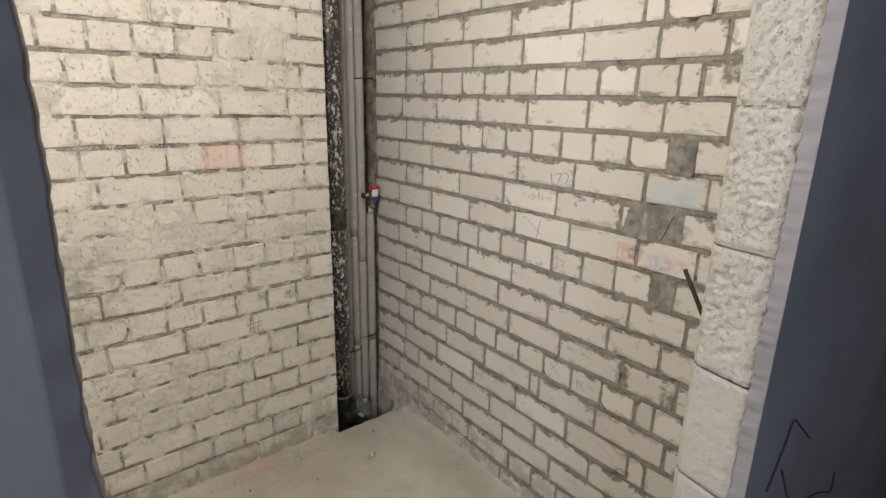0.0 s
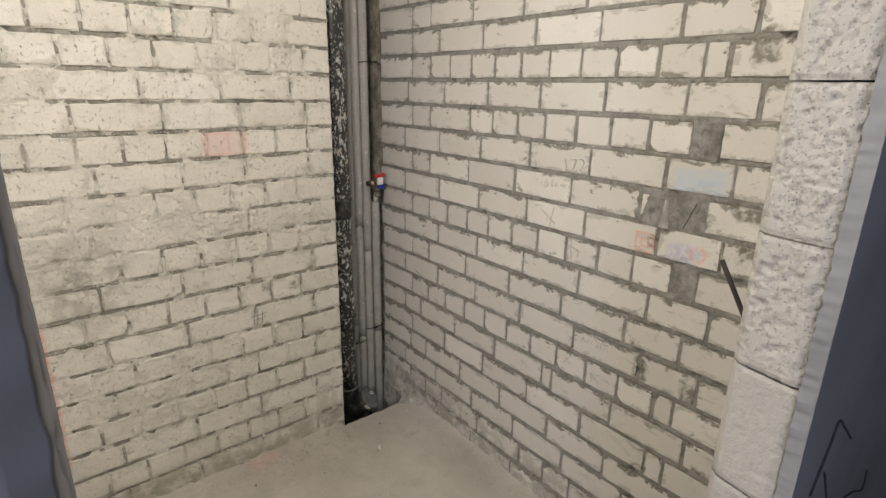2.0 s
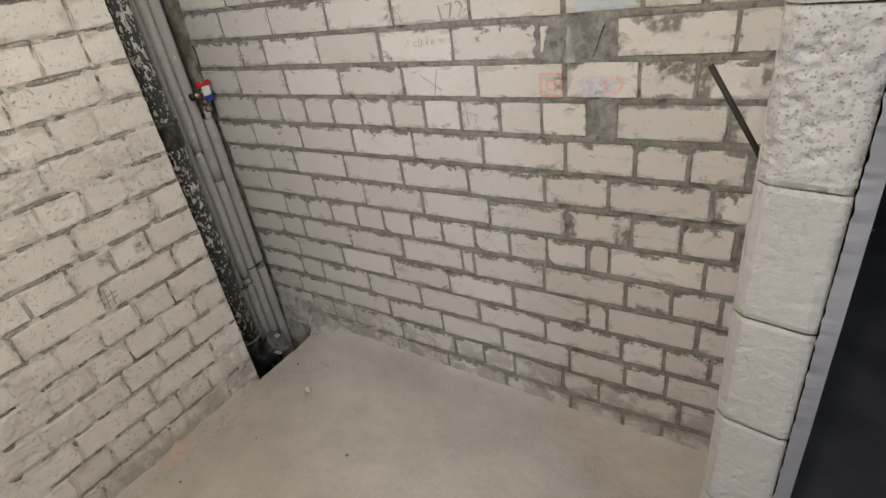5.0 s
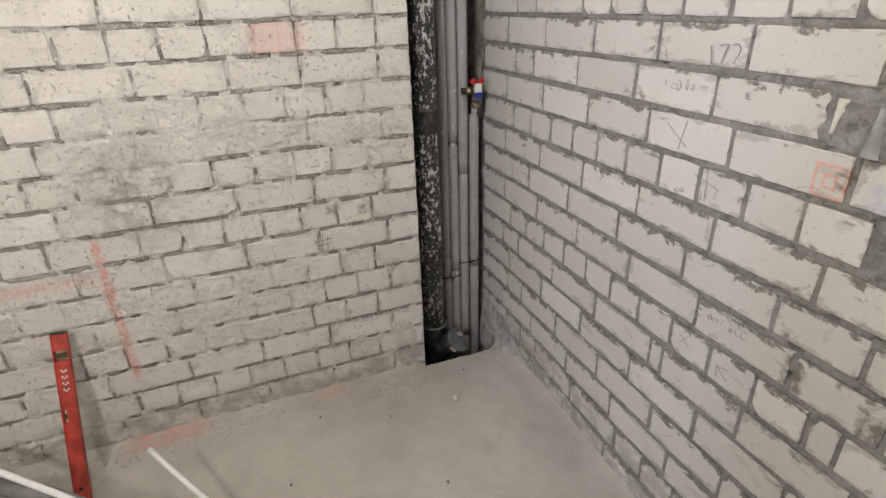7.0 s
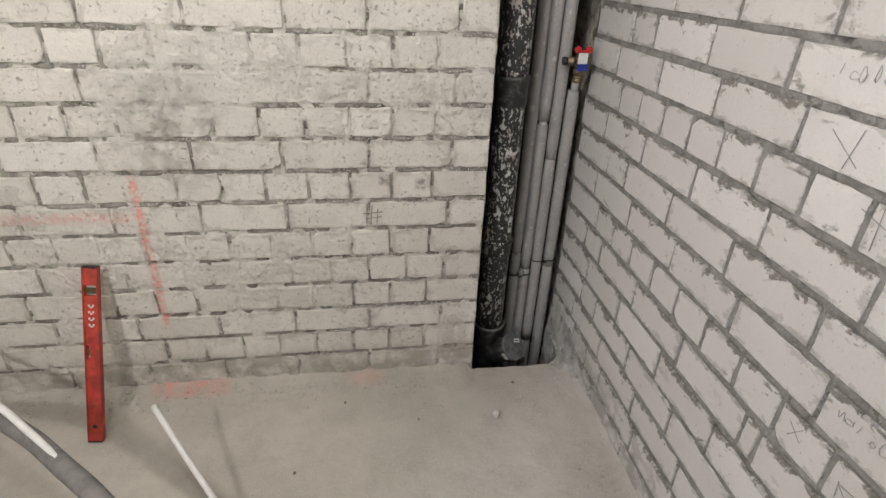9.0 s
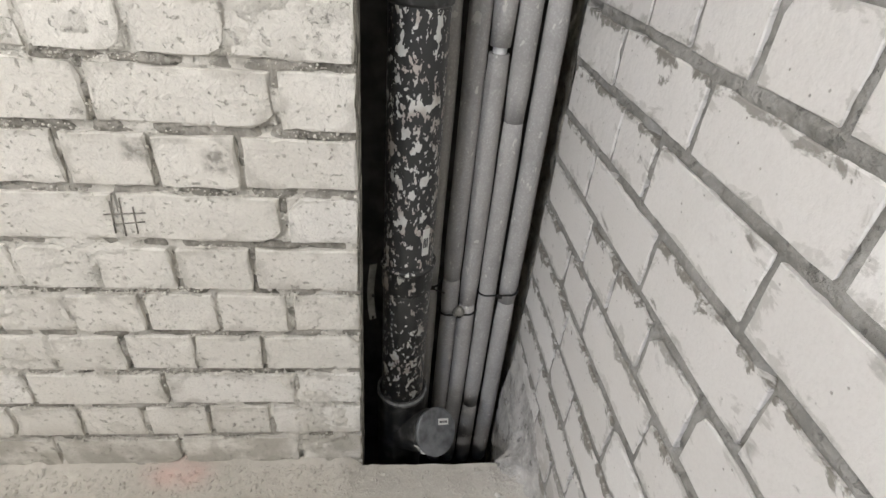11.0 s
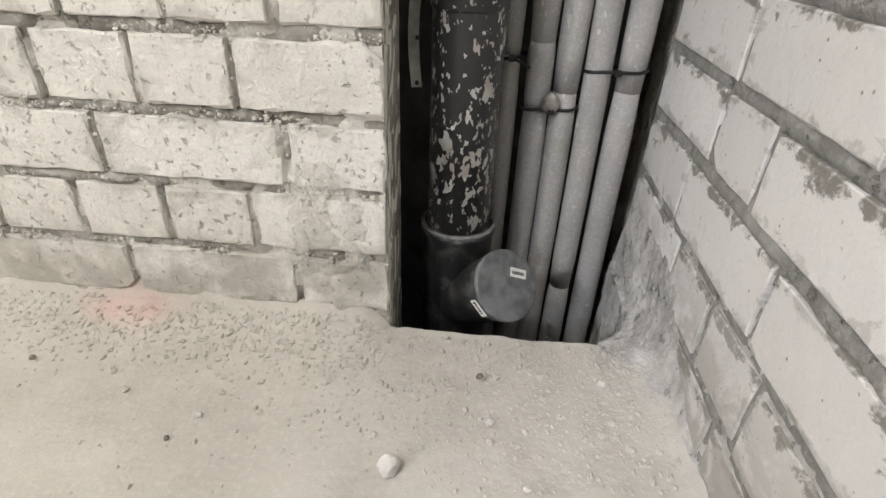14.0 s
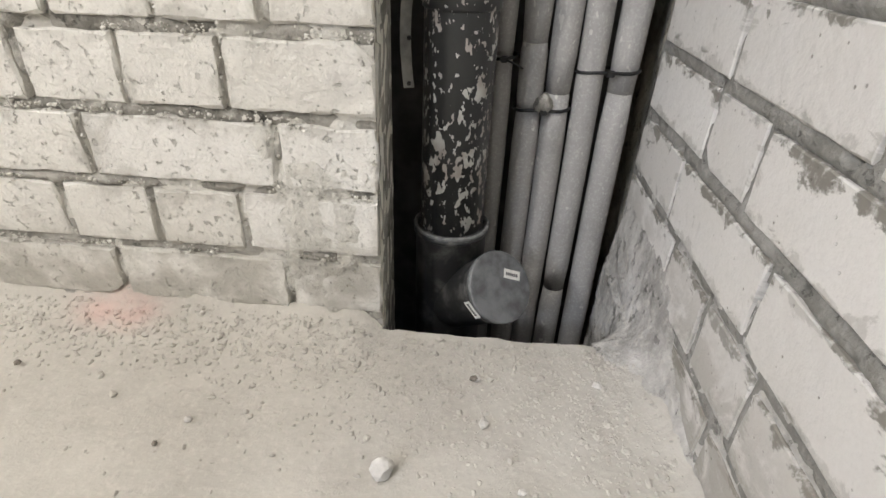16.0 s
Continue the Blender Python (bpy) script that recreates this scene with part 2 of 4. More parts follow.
def floor_material():
    g = Graph("screed", 0.95)
    tone = g.mix(g.step(g.noise(2.2, 5, 0.6), 0.3, 0.7), (0.425, 0.402, 0.352), (0.535, 0.51, 0.453))
    tone = g.mix(g.step(g.noise(13, 5, 0.65), 0.42, 0.72, 0.0, 0.35), tone, (0.36, 0.333, 0.285))
    tone = g.mix(g.step(g.noise(130, 3), 0.45, 0.8, 0.0, 0.4), tone, (0.60, 0.575, 0.51))
    spots = g.times(g.step(g.voronoi(46), 0.04, 0.12, 1.0, 0.0), g.step(g.noise(5, 2), 0.42, 0.56))
    tone = g.mix(g.math("MULTIPLY", spots, 0.55), tone, (0.23, 0.21, 0.18))
    p = g.xyz()
    rag = g.step(g.noise(22, 5, 0.6), 0.28, 0.7, 0.25, 1.0)
    a = g.times(g.band(p[0], -0.82, 0.07, 0.04), g.band(p[1], -0.015, 0.025, 0.025), rag)
    b = g.times(g.band(p[0], -1.46, 0.13, 0.04), g.band(p[1], -0.012, 0.03, 0.025), rag)
    tone = g.mix(g.math("MULTIPLY", g.math("MAXIMUM", g.math("MULTIPLY", a, 0.6), g.math("MULTIPLY", b, 1.4)), 0.45), tone, (0.74, 0.30, 0.25))
    coarse = g.step(g.noise(6, 4, 0.6), 0.42, 0.66, 0.25, 1.0)
    relief = g.math("ADD", g.times(g.noise(95, 6, 0.75), coarse, 0.9), g.math("MULTIPLY", g.noise(20, 5, 0.65), 0.9))
    return g.done(tone, relief, 0.0037, 0.9)


def block_material():
    g = Graph("aerated_concrete", 0.95)
    tone = g.mix(g.noise(9, 4), (0.37, 0.36, 0.34), (0.47, 0.458, 0.435))
    pit = g.step(g.voronoi(190), 0.1, 0.3, 1.0, 0.0)
    tone = g.mix(g.times(pit, g.step(g.noise(30, 3), 0.48, 0.6), g.step(g.xyz()[2], 1.12, 1.3, 0.12, 0.3)), tone, (0.33, 0.32, 0.30))
    scrape = g.times(g.step(g.noise(16, 5, 0.65, vec=g.scaled(g.pos, (1, 1, 1.8)), warp=0.8), 0.62, 0.68), 0.6)
    tone = g.mix(scrape, tone, (0.33, 0.325, 0.315))
    torn = g.times(g.step(g.noise(75, 4, 0.6), 0.53, 0.62), g.step(g.xyz()[2], 1.15, 1.3, 0.25, 1.0), 0.7)
    tone = g.mix(torn, tone, (0.27, 0.265, 0.25))
    return g.done(tone, g.math("SUBTRACT", g.noise(50, 5, 0.65), g.times(pit, g.step(g.xyz()[2], 1.12, 1.3, 0.1, 0.5))), 0.004, 0.9)


def plain(name, base, rough, metal=0.0, spread=0.2, scale=40, height=0.0006):
    g = Graph(name, rough, metal)
    lo = tuple(c * (1 - spread) for c in base)
    hi = tuple(min(1, c * (1 + spread)) for c in base)
    n = g.noise(scale, 4)
    return g.done(g.mix(g.step(n, 0.3, 0.7), lo, hi), n, height, 0.7)


def sewer_material(flaked):
    g = Graph("black_pipe", 0.42)
    tone = g.mix(g.noise(12, 4), (0.018, 0.019, 0.019), (0.045, 0.045, 0.044))
    rough = 0.4
    if flaked:
        v = g.scaled(g.pos, (1.0, 1.0, 0.6))
        keep = g.step(g.noise(9, 2, vec=v), 0.36, 0.6)
        chip = g.math("MAXIMUM", g.step(g.math("ADD", g.noise(58, 2, 0.6, vec=v), g.math("MULTIPLY", keep, 0.05)), 0.615, 0.632), g.step(g.math("ADD", g.noise(125, 2, 0.6, vec=v), g.math("MULTIPLY", keep, 0.05)), 0.636, 0.653))
        pale = g.mix(g.step(g.noise(22, 2), 0.42, 0.6), (0.56, 0.56, 0.53), (0.40, 0.36, 0.325))
        tone = g.mix(chip, tone, pale)
        rough = g.math("ADD", 0.38, g.math("MULTIPLY", chip, 0.5))
        return g.done(tone, g.math("ADD", chip, g.math("MULTIPLY", g.noise(150, 2), 0.2)), 0.0006, 0.8, rough)
    dust = g.times(g.step(g.noise(34, 6, 0.65), 0.46, 0.70), 0.42)
    tone = g.mix(dust, tone, (0.30, 0.29, 0.27))
    return g.done(tone, g.noise(90, 3), 0.0004, 0.6, rough)


def foam_material():
    g = Graph("grey_foam", 0.88)
    tone = g.mix(g.noise(18, 4), (0.30, 0.291, 0.277), (0.40, 0.389, 0.372))
    tone = g.mix(g.step(g.noise(230, 3), 0.48, 0.7, 0.0, 0.55), tone, (0.50, 0.49, 0.46))
    tone = g.mix(g.step(g.noise(9, 4, 0.65), 0.5, 0.7, 0.0, 0.45), tone, (0.20, 0.195, 0.185))
    drop = g.times(g.step(g.noise(58, 2, vec=g.scaled(g.pos, (1, 1, 0.6))), 0.67, 0.69), 0.8)
    tone = g.mix(drop, tone, (0.55, 0.54, 0.50))
    return g.done(tone, g.math("ADD", g.noise(160, 3), g.math("MULTIPLY", g.noise(12, 2), 0.8)), 0.0012, 0.8)


def plaster_material():
    g = Graph("grey_plaster", 0.9)
    tone = g.mix(g.step(g.noise(3, 5), 0.3, 0.7), (0.205, 0.205, 0.22), (0.27, 0.27, 0.29))
    tone = g.mix(g.step(g.noise(24, 5), 0.5, 0.75, 0.0, 0.4), tone, (0.17, 0.17, 0.182))
    return g.done(tone, g.noise(40, 5, 0.6), 0.0009, 0.7)


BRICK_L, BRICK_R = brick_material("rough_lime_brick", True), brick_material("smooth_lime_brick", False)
MORTAR_L = mortar_material("pale_mortar", (0.19, 0.18, 0.155), (0.385, 0.365, 0.325), 0.5, 0.2, torn=0.55)
MORTAR_R = mortar_material("grey_mortar", (0.205, 0.198, 0.176), (0.30, 0.29, 0.265), 0.2, torn=0.35)
PATCH = mortar_material("cement_patch", (0.17, 0.165, 0.15), (0.36, 0.355, 0.335), 0.1, torn=0.3)
RUN = plain("cement_run", (0.36, 0.36, 0.35), 0.9, spread=0.2, scale=25, height=0.002)
SHAFT_PLASTER = mortar_material("shaft_plaster", (0.23, 0.205, 0.15), (0.50, 0.46, 0.37), 0.2, torn=0.6)
BRICK_END = mortar_material("brick_ends", (0.68, 0.65, 0.57), (0.82, 0.79, 0.71), 0.1, torn=0.0)
SMEAR = mortar_material("smeared_mortar", (0.33, 0.315, 0.29), (0.60, 0.585, 0.55), 0.6, 0.3, torn=0.5)
SLURRY = slurry_material()
SCREED, BLOCK, PLASTER = floor_material(), block_material(), plaster_material()
SEWER, SEWER_PLAIN, FOAM = sewer_material(True), sewer_material(False), foam_material()
BLACK = plain("black_plastic", (0.012, 0.012, 0.012), 0.45)
CAP = plain("grey_cap", (0.115, 0.118, 0.12), 0.5, spread=0.45, scale=34)
RIM = plain("dusty_rim", (0.16, 0.16, 0.155), 0.6, spread=0.4, scale=60)
WHITE = plain("white_plastic", (0.75, 0.75, 0.73), 0.4, spread=0.05)
PAPER = plain("label_paper", (0.66, 0.66, 0.62), 0.7, spread=0.08)
INK = plain("ink", (0.05, 0.05, 0.055), 0.8)
PENCIL = plain("pencil", (0.30, 0.295, 0.285), 0.8)
PENCIL_DARK = plain("scratched_mark", (0.25, 0.235, 0.205), 0.9, spread=0.4, scale=160)
DARK_STONE = plain("dark_stone", (0.17, 0.15, 0.125), 0.9, spread=0.4, scale=200)
RED = plain("red_paint", (0.43, 0.05, 0.032), 0.5, spread=0.3, scale=28)
RED_VALVE = plain("red_enamel", (0.55, 0.03, 0.03), 0.35)
BLUE = plain("blue_tag", (0.02, 0.04, 0.30), 0.45)
BRASS = plain("brass", (0.30, 0.25, 0.17), 0.45, 0.9)
STEEL = plain("dull_steel", (0.22, 0.215, 0.2), 0.5, 0.9, spread=0.35, scale=30)
FOAM_DUSTY = plain("dusty_dark_foam", (0.17, 0.165, 0.155), 0.9, spread=0.25, scale=22, height=0.001)
CABLE = plain("grey_cable", (0.2, 0.2, 0.215), 0.5)
VIAL = plain("level_vial", (0.10, 0.075, 0.03), 0.2)
RUST = plain("dark_rod", (0.02, 0.016, 0.013), 0.75, 0.0, spread=0.4)
STONE = plain("pale_stone", (0.58, 0.56, 0.52), 0.9, spread=0.12, scale=60, height=0.003)
# concrete colour lowered to hold the deep shade inside the shaft
SHAFT_SHADE = plain("shaded_shaft_concrete", (0.085, 0.081, 0.073), 0.95, spread=0.35, scale=14, height=0.006)
# near-black base colour carries the dimness of the corridor
CORRIDOR_DIM = plain("dimmed_corridor_concrete", (0.07, 0.07, 0.073), 0.95, spread=0.25, scale=4)
CEILING = plain("ceiling_concrete", (0.50, 0.49, 0.47), 0.95, spread=0.1, scale=6)


# ---- mesh helpers ----
def finish(name, bm, material, smooth=False):
    me = bpy.data.meshes.new(name)
    bm.normal_update()
    bm.to_mesh(me)
    bm.free()
    for m in material if isinstance(material, (list, tuple)) else (material,):
        me.materials.append(m)
    if smooth:
        me.polygons.foreach_set("use_smooth", [True] * len(me.polygons))
    return me


def thing(name, bm, material, label, category, group="", kind="", smooth=False):
    return tagged(new(name, finish(name, bm, material, smooth)), label, category, group, kind)


def empty(name, place, label, category, group="", kind=""):
    ob = new(name)
    ob.location = place
    return tagged(ob, label, category, group, kind)


def part(name, bm, material, parent, label="", smooth=False):
    """One mesh under a thing; its points are given in the world's metres."""
    ob = new(name, finish(name, bm, material, smooth))
    ob.parent = parent
    ob.matrix_parent_inverse = Matrix.Translation(-sum_place(parent))
    if label:
        ob["label"] = label
    return ob


def sum_place(ob):
    v = Vector(ob.location)
    while ob.parent:
        v = v + ob.matrix_parent_inverse.translation + Vector(ob.parent.location)
        ob = ob.parent
    return v


def box(bm, lo, hi, bevel=0.0, m=None):
    """A box between two corners, with its edges bevelled."""
    lo, hi = Vector(lo), Vector(hi)
    made = bmesh.ops.create_cube(bm, size=1)["verts"]
    for v in made:
        v.co = Vector((lo[i] + (v.co[i] + 0.5) * (hi[i] - lo[i]) for i in range(3)))
    if bevel:
        edges = list({e for v in made for e in v.link_edges})
        made = bmesh.ops.bevel(bm, geom=edges, offset=bevel, segments=2, affect="EDGES")["verts"]
    if m is not None:
        bmesh.ops.transform(bm, matrix=m, verts=made)
    return made


def frames_along(points):
    """Points with two cross directions for each, for a tube."""
    out, side = [], None
    for i, p in enumerate(points):
        d = (points[min(i + 1, len(points) - 1)] - points[max(i - 1, 0)]).normalized()
        if side is None:
            side = d.orthogonal().normalized()
        side = (side - d * side.dot(d)).normalized()
        out.append((p, side, d.cross(side)))
    return out


def tube(bm, points, radius, sides=20, cap=True):
    """A tube along the points; the radius is a number or a list."""
    points = [Vector(p) for p in points]
    rad = radius if isinstance(radius, (list, tuple)) else [radius] * len(points)
    rings = []
    for (p, a, b), r in zip(frames_along(points), rad):
        rings.append([bm.verts.new(p + a * (r * math.cos(t)) + b * (r * math.sin(t))) for t in (2 * math.pi * k / sides for k in range(sides))])
    for n, (one, two) in enumerate(zip(rings, rings[1:])):
        soft = abs(rad[n + 1] - rad[n]) < 0.2 * (points[n + 1] - points[n]).length
        for k in range(sides):
            f = bm.faces.new((one[k], one[(k + 1) % sides], two[(k + 1) % sides], two[k]))
            f.smooth = soft
    if cap:
        bm.faces.new(rings[0][::-1])
        bm.faces.new(rings[-1])


def bend(knots, steps=10):
    """A smooth line through a few knots."""
    k = [Vector(p) for p in knots]
    k = [2 * k[0] - k[1]] + k + [2 * k[-1] - k[-2]]
    out = []
    for a, b, c, d in zip(k, k[1:], k[2:], k[3:]):
        for s in range(steps):
            t = s / steps
            out.append(0.5 * ((2 * b) + (c - a) * t + (2 * a - 5 * b + 4 * c - d) * t * t + (3 * b - a - 3 * c + d) * t ** 3))
    return out + [k[-2]]


def wobble(p, scale, amount, seed=0.0):
    return noise.noise(Vector((p[0] * scale + seed, p[1] * scale - seed, p[2] * scale + 2 * seed))) * amount


def sheet(nu, nv, place):
    """A grid of faces whose points come from place(u, v) with u and v from 0 to 1."""
    bm = bmesh.new()
    rows = [[bm.verts.new(place(i / nu, j / nv)) for i in range(nu + 1)] for j in range(nv + 1)]
    for a, b in zip(rows, rows[1:]):
        for i in range(nu):
            f = bm.faces.new((a[i], a[i + 1], b[i + 1], b[i]))
            f.smooth = True
    return bm


# ---- plan ----
EDGE = -0.402            # end of the back wall beside the pipe shaft
WEST, SOUTH, TOP = -2.75, -1.73, 2.7
JAMB_E, JAMB_W = -0.64, -1.466
HEAD = 2.1

# ---- floor ----
def floor_point(u, v):
    x, y = WEST + 0.05 + u * (0.0 - WEST - 0.05), -1.75 + v * 1.757
    z = wobble((x, y, 0), 3, 0.004) + wobble((x, y, 0), 14, 0.0025, 3) + wobble((x, y, 0), 45, 0.0016, 7)
    near_e, near_n = -x, -y
    lump = 0.55 + 0.45 * noise.noise(Vector((x * 18, y * 18, 4.0))) + 0.25 * noise.noise(Vector((x * 55, y * 55, 9.0)))
    z += 0.032 * math.exp(-near_e / 0.022) * max(lump, 0)
    if x < EDGE:
        z += (0.018 + 0.030 * max(lump, 0)) * math.exp(-near_n / 0.024) * min(1.0, (EDGE - x) / 0.05)
    crumbly = math.exp(-near_n / 0.09) + math.exp(-near_e / 0.06)
    z += abs(wobble((x, y, 0), 75, 0.005, 11)) * min(crumbly, 1)
    z -= 0.05 * max(0.0, min(1.0, (-0.3 - y) / 1.2)) * max(0.0, min(1.0, (x + 0.9) / 0.7))
    if v == 1:
        y += 0.004 * noise.noise(Vector((x * 30, 2.0, 0)))
    return Vector((x, y, z))


floor = thing("floor", sheet(240, 160, floor_point), SCREED, "dusty grey cement screed with crumbs of mortar", "floor", kind="structure")
# slab edge below the lip, with the shaft's shade in its colour
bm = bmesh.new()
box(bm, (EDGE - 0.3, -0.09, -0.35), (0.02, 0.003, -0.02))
part("slab_edge", bm, SHAFT_SHADE, floor)
# same floor outside, its shade put into a near-black colour
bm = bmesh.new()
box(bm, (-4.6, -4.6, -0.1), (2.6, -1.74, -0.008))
part("corridor_slab", bm, CORRIDOR_DIM, floor, "bare concrete coloured near black for the corridor's dimness")

# ---- door wall of aerated blocks, plastered on the corridor side ----
door_wall = empty("wall_south", (0, SOUTH, 0), "pale aerated concrete block partition with a doorway, plastered grey outside", "wall", kind="structure")


def block_course(x0, x1, jamb, seed, rough_at, splay=0.0, material=None):
    """Blocks on one another; the end towards the opening is torn to the given depth."""
    away = -1 if jamb == x0 else 1
    for k in range(13):
        z0, z1 = -0.054 + 0.2105 * k, -0.054 + 0.2105 * (k + 1) - 0.003
        z1 = min(z1, TOP)
        rough = rough_at(k)

        def place(u, v):
            y, z = SOUTH - 0.108 * u, z0 + (z1 - z0) * v
            if u in (0, 1):
                return Vector((jamb - away * 0.03, y, z))
            q = Vector((y * 52, z * 52, seed + 7 * k))
            d = -2.2 * max(0.0, noise.noise(q * 0.8) * 0.5 + noise.noise(q * 2.1) * 0.7 + 0.3 * noise.noise(q * 5) - 0.02) + 0.25 * noise.noise(q * 6) + 0.4
            worn = 0.007 * (max(0, u - 0.86) + 0.0) / 0.14 + 0.015 * max(0.0, 0.14 - u) / 0.14 + 0.0025 * (v < 0.02) + 0.0025 * (v > 0.98)
            fall = abs(noise.noise(Vector((z * 14, k, seed)))) * 0.012 * max(0.0, u - 0.75) * 4 if rough > 0.002 else 0
            return Vector((jamb + away * (rough * d - rough * 0.4 - worn - fall) - splay * u, y, z))
        bm = sheet(36, 66, place)
        deep = jamb - away * 0.02
        box(bm, (min(deep, x1 if away < 0 else x0), -1.838, z0), (max(deep, x1 if away < 0 else x0), SOUTH, z1))
        bmesh.ops.recalc_face_normals(bm, faces=bm.faces[:])
        part("block", bm, material or BLOCK, door_wall)


block_course(-0.632, -0.02, -0.632, 0.0, lambda k: 0.0042 if k > 5 else 0.0014, 0.020)
block_course(JAMB_W - 0.6, JAMB_W, JAMB_W, 40.0, lambda k: 0.0012, 0.0, PLASTER)
bm = bmesh.new()
box(bm, (WEST, -1.838, 0.0), (JAMB_W - 0.604, SOUTH, TOP))
part("blockwork", bm, BLOCK, door_wall)
bm = bmesh.new()
box(bm, (JAMB_W, -1.838, HEAD), (JAMB_E, SOUTH, TOP))
part("lintel", bm, BLOCK, door_wall)


def plaster_face(far, edge_x, sign, roll, torn):
    """The plaster coat with a torn edge along the opening; roll is the width of its rounded lip."""
    def place(u, v):
        z = v * TOP
        rag = noise.noise(Vector((z * 9, sign * 3.0, 0))) + 0.7 * noise.noise(Vector((z * 38, 1.0, sign))) + 0.5 * noise.noise(Vector((z * 110, 4.0, sign)))
        if u <= 0.5:
            k = u / 0.5
            x = edge_x + sign * roll * k + rag * torn * (1 - k)
            y = (-1.836 - 0.022 * math.sin(k * math.pi / 2) if sign > 0 else -1.836 - 0.015 * min(1.0, k / 0.12) - 0.007 * k) + 0.003 * (1 - k) * noise.noise(Vector((z * 60, 7.0, sign)))
        else:
            k = (u - 0.5) / 0.5
            start = edge_x + sign * roll
            x = start + (far - start) * k ** 2.6
            y = -1.858 + 0.002 * noise.noise(Vector((x * 4, 0, z * 4)))
        return Vector((x, y, z))
    return sheet(36, 620, place)


part("plaster_coat", plaster_face(2.6, -0.652, 1, 0.002, 0.006), PLASTER, door_wall, "smooth grey plaster with a ragged edge")
part("plaster_coat", plaster_face(-4.6, JAMB_W, -1, 0.013, 0.0034), PLASTER, door_wall, "smooth grey plaster with a ragged edge")
bm = bmesh.new()
box(bm, (JAMB_W - 0.01, -1.858, HEAD), (JAMB_E + 0.01, -1.8385, TOP))
part("plaster_head", bm, PLASTER, door_wall)

# ---- ceiling and unseen enclosing walls ----
bm = bmesh.new()
box(bm, (-4.7, -4.7, TOP), (2.7, 0.62, TOP + 0.12))
thing("ceiling", bm, CEILING, "plain grey concrete slab ceiling", "ceiling", kind="structure")
bm = bmesh.new()
box(bm, (WEST - 0.12, -1.84, -0.05), (WEST, 0.12, TOP))
thing("wall_west", bm, BLOCK, "plain pale block wall closing the room", "wall", kind="structure")
# corridor walls, darkened by colour to read as a dim space
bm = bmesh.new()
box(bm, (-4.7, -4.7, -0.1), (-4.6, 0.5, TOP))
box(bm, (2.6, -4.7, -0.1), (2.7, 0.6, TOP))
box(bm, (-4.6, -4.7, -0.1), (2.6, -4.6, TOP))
thing("wall_corridor", bm, CORRIDOR_DIM, "plain corridor walls coloured near black for the corridor's dimness", "wall", kind="structure")

# ---- pipe shaft ----
# lining coloured dark for the shade behind the pipes
shaft = empty("wall_shaft", (-0.2, 0.3, 0), "rough concrete lining of the pipe shaft, its shade put into the colour", "wall", kind="structure")
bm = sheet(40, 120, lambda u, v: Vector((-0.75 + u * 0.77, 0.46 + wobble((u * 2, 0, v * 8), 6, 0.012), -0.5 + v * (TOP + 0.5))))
part("back_lining", bm, SHAFT_SHADE, shaft)
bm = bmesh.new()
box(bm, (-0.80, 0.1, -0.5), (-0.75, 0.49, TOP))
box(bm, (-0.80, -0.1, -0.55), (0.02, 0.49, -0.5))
part("side_lining", bm, SHAFT_SHADE, shaft)
bm = sheet(24, 300, lambda u, v: Vector((0.006 + 0.006 * noise.noise(Vector((u * 4, v * 60, 1.0))) + 0.003 * noise.noise(Vector((u * 12, v * 200, 5.0))) - 0.004 * max(0.0, 1 - 6 * u), 0.262 + 0.2 * u + 0.006 * (1 - u) * noise.noise(Vector((3.0, v * 90, 2.0))), -0.5 + v * (TOP + 0.5))))
part("bare_plaster", bm, SHAFT_PLASTER, shaft, "crumbling beige plaster beyond the last bricks")


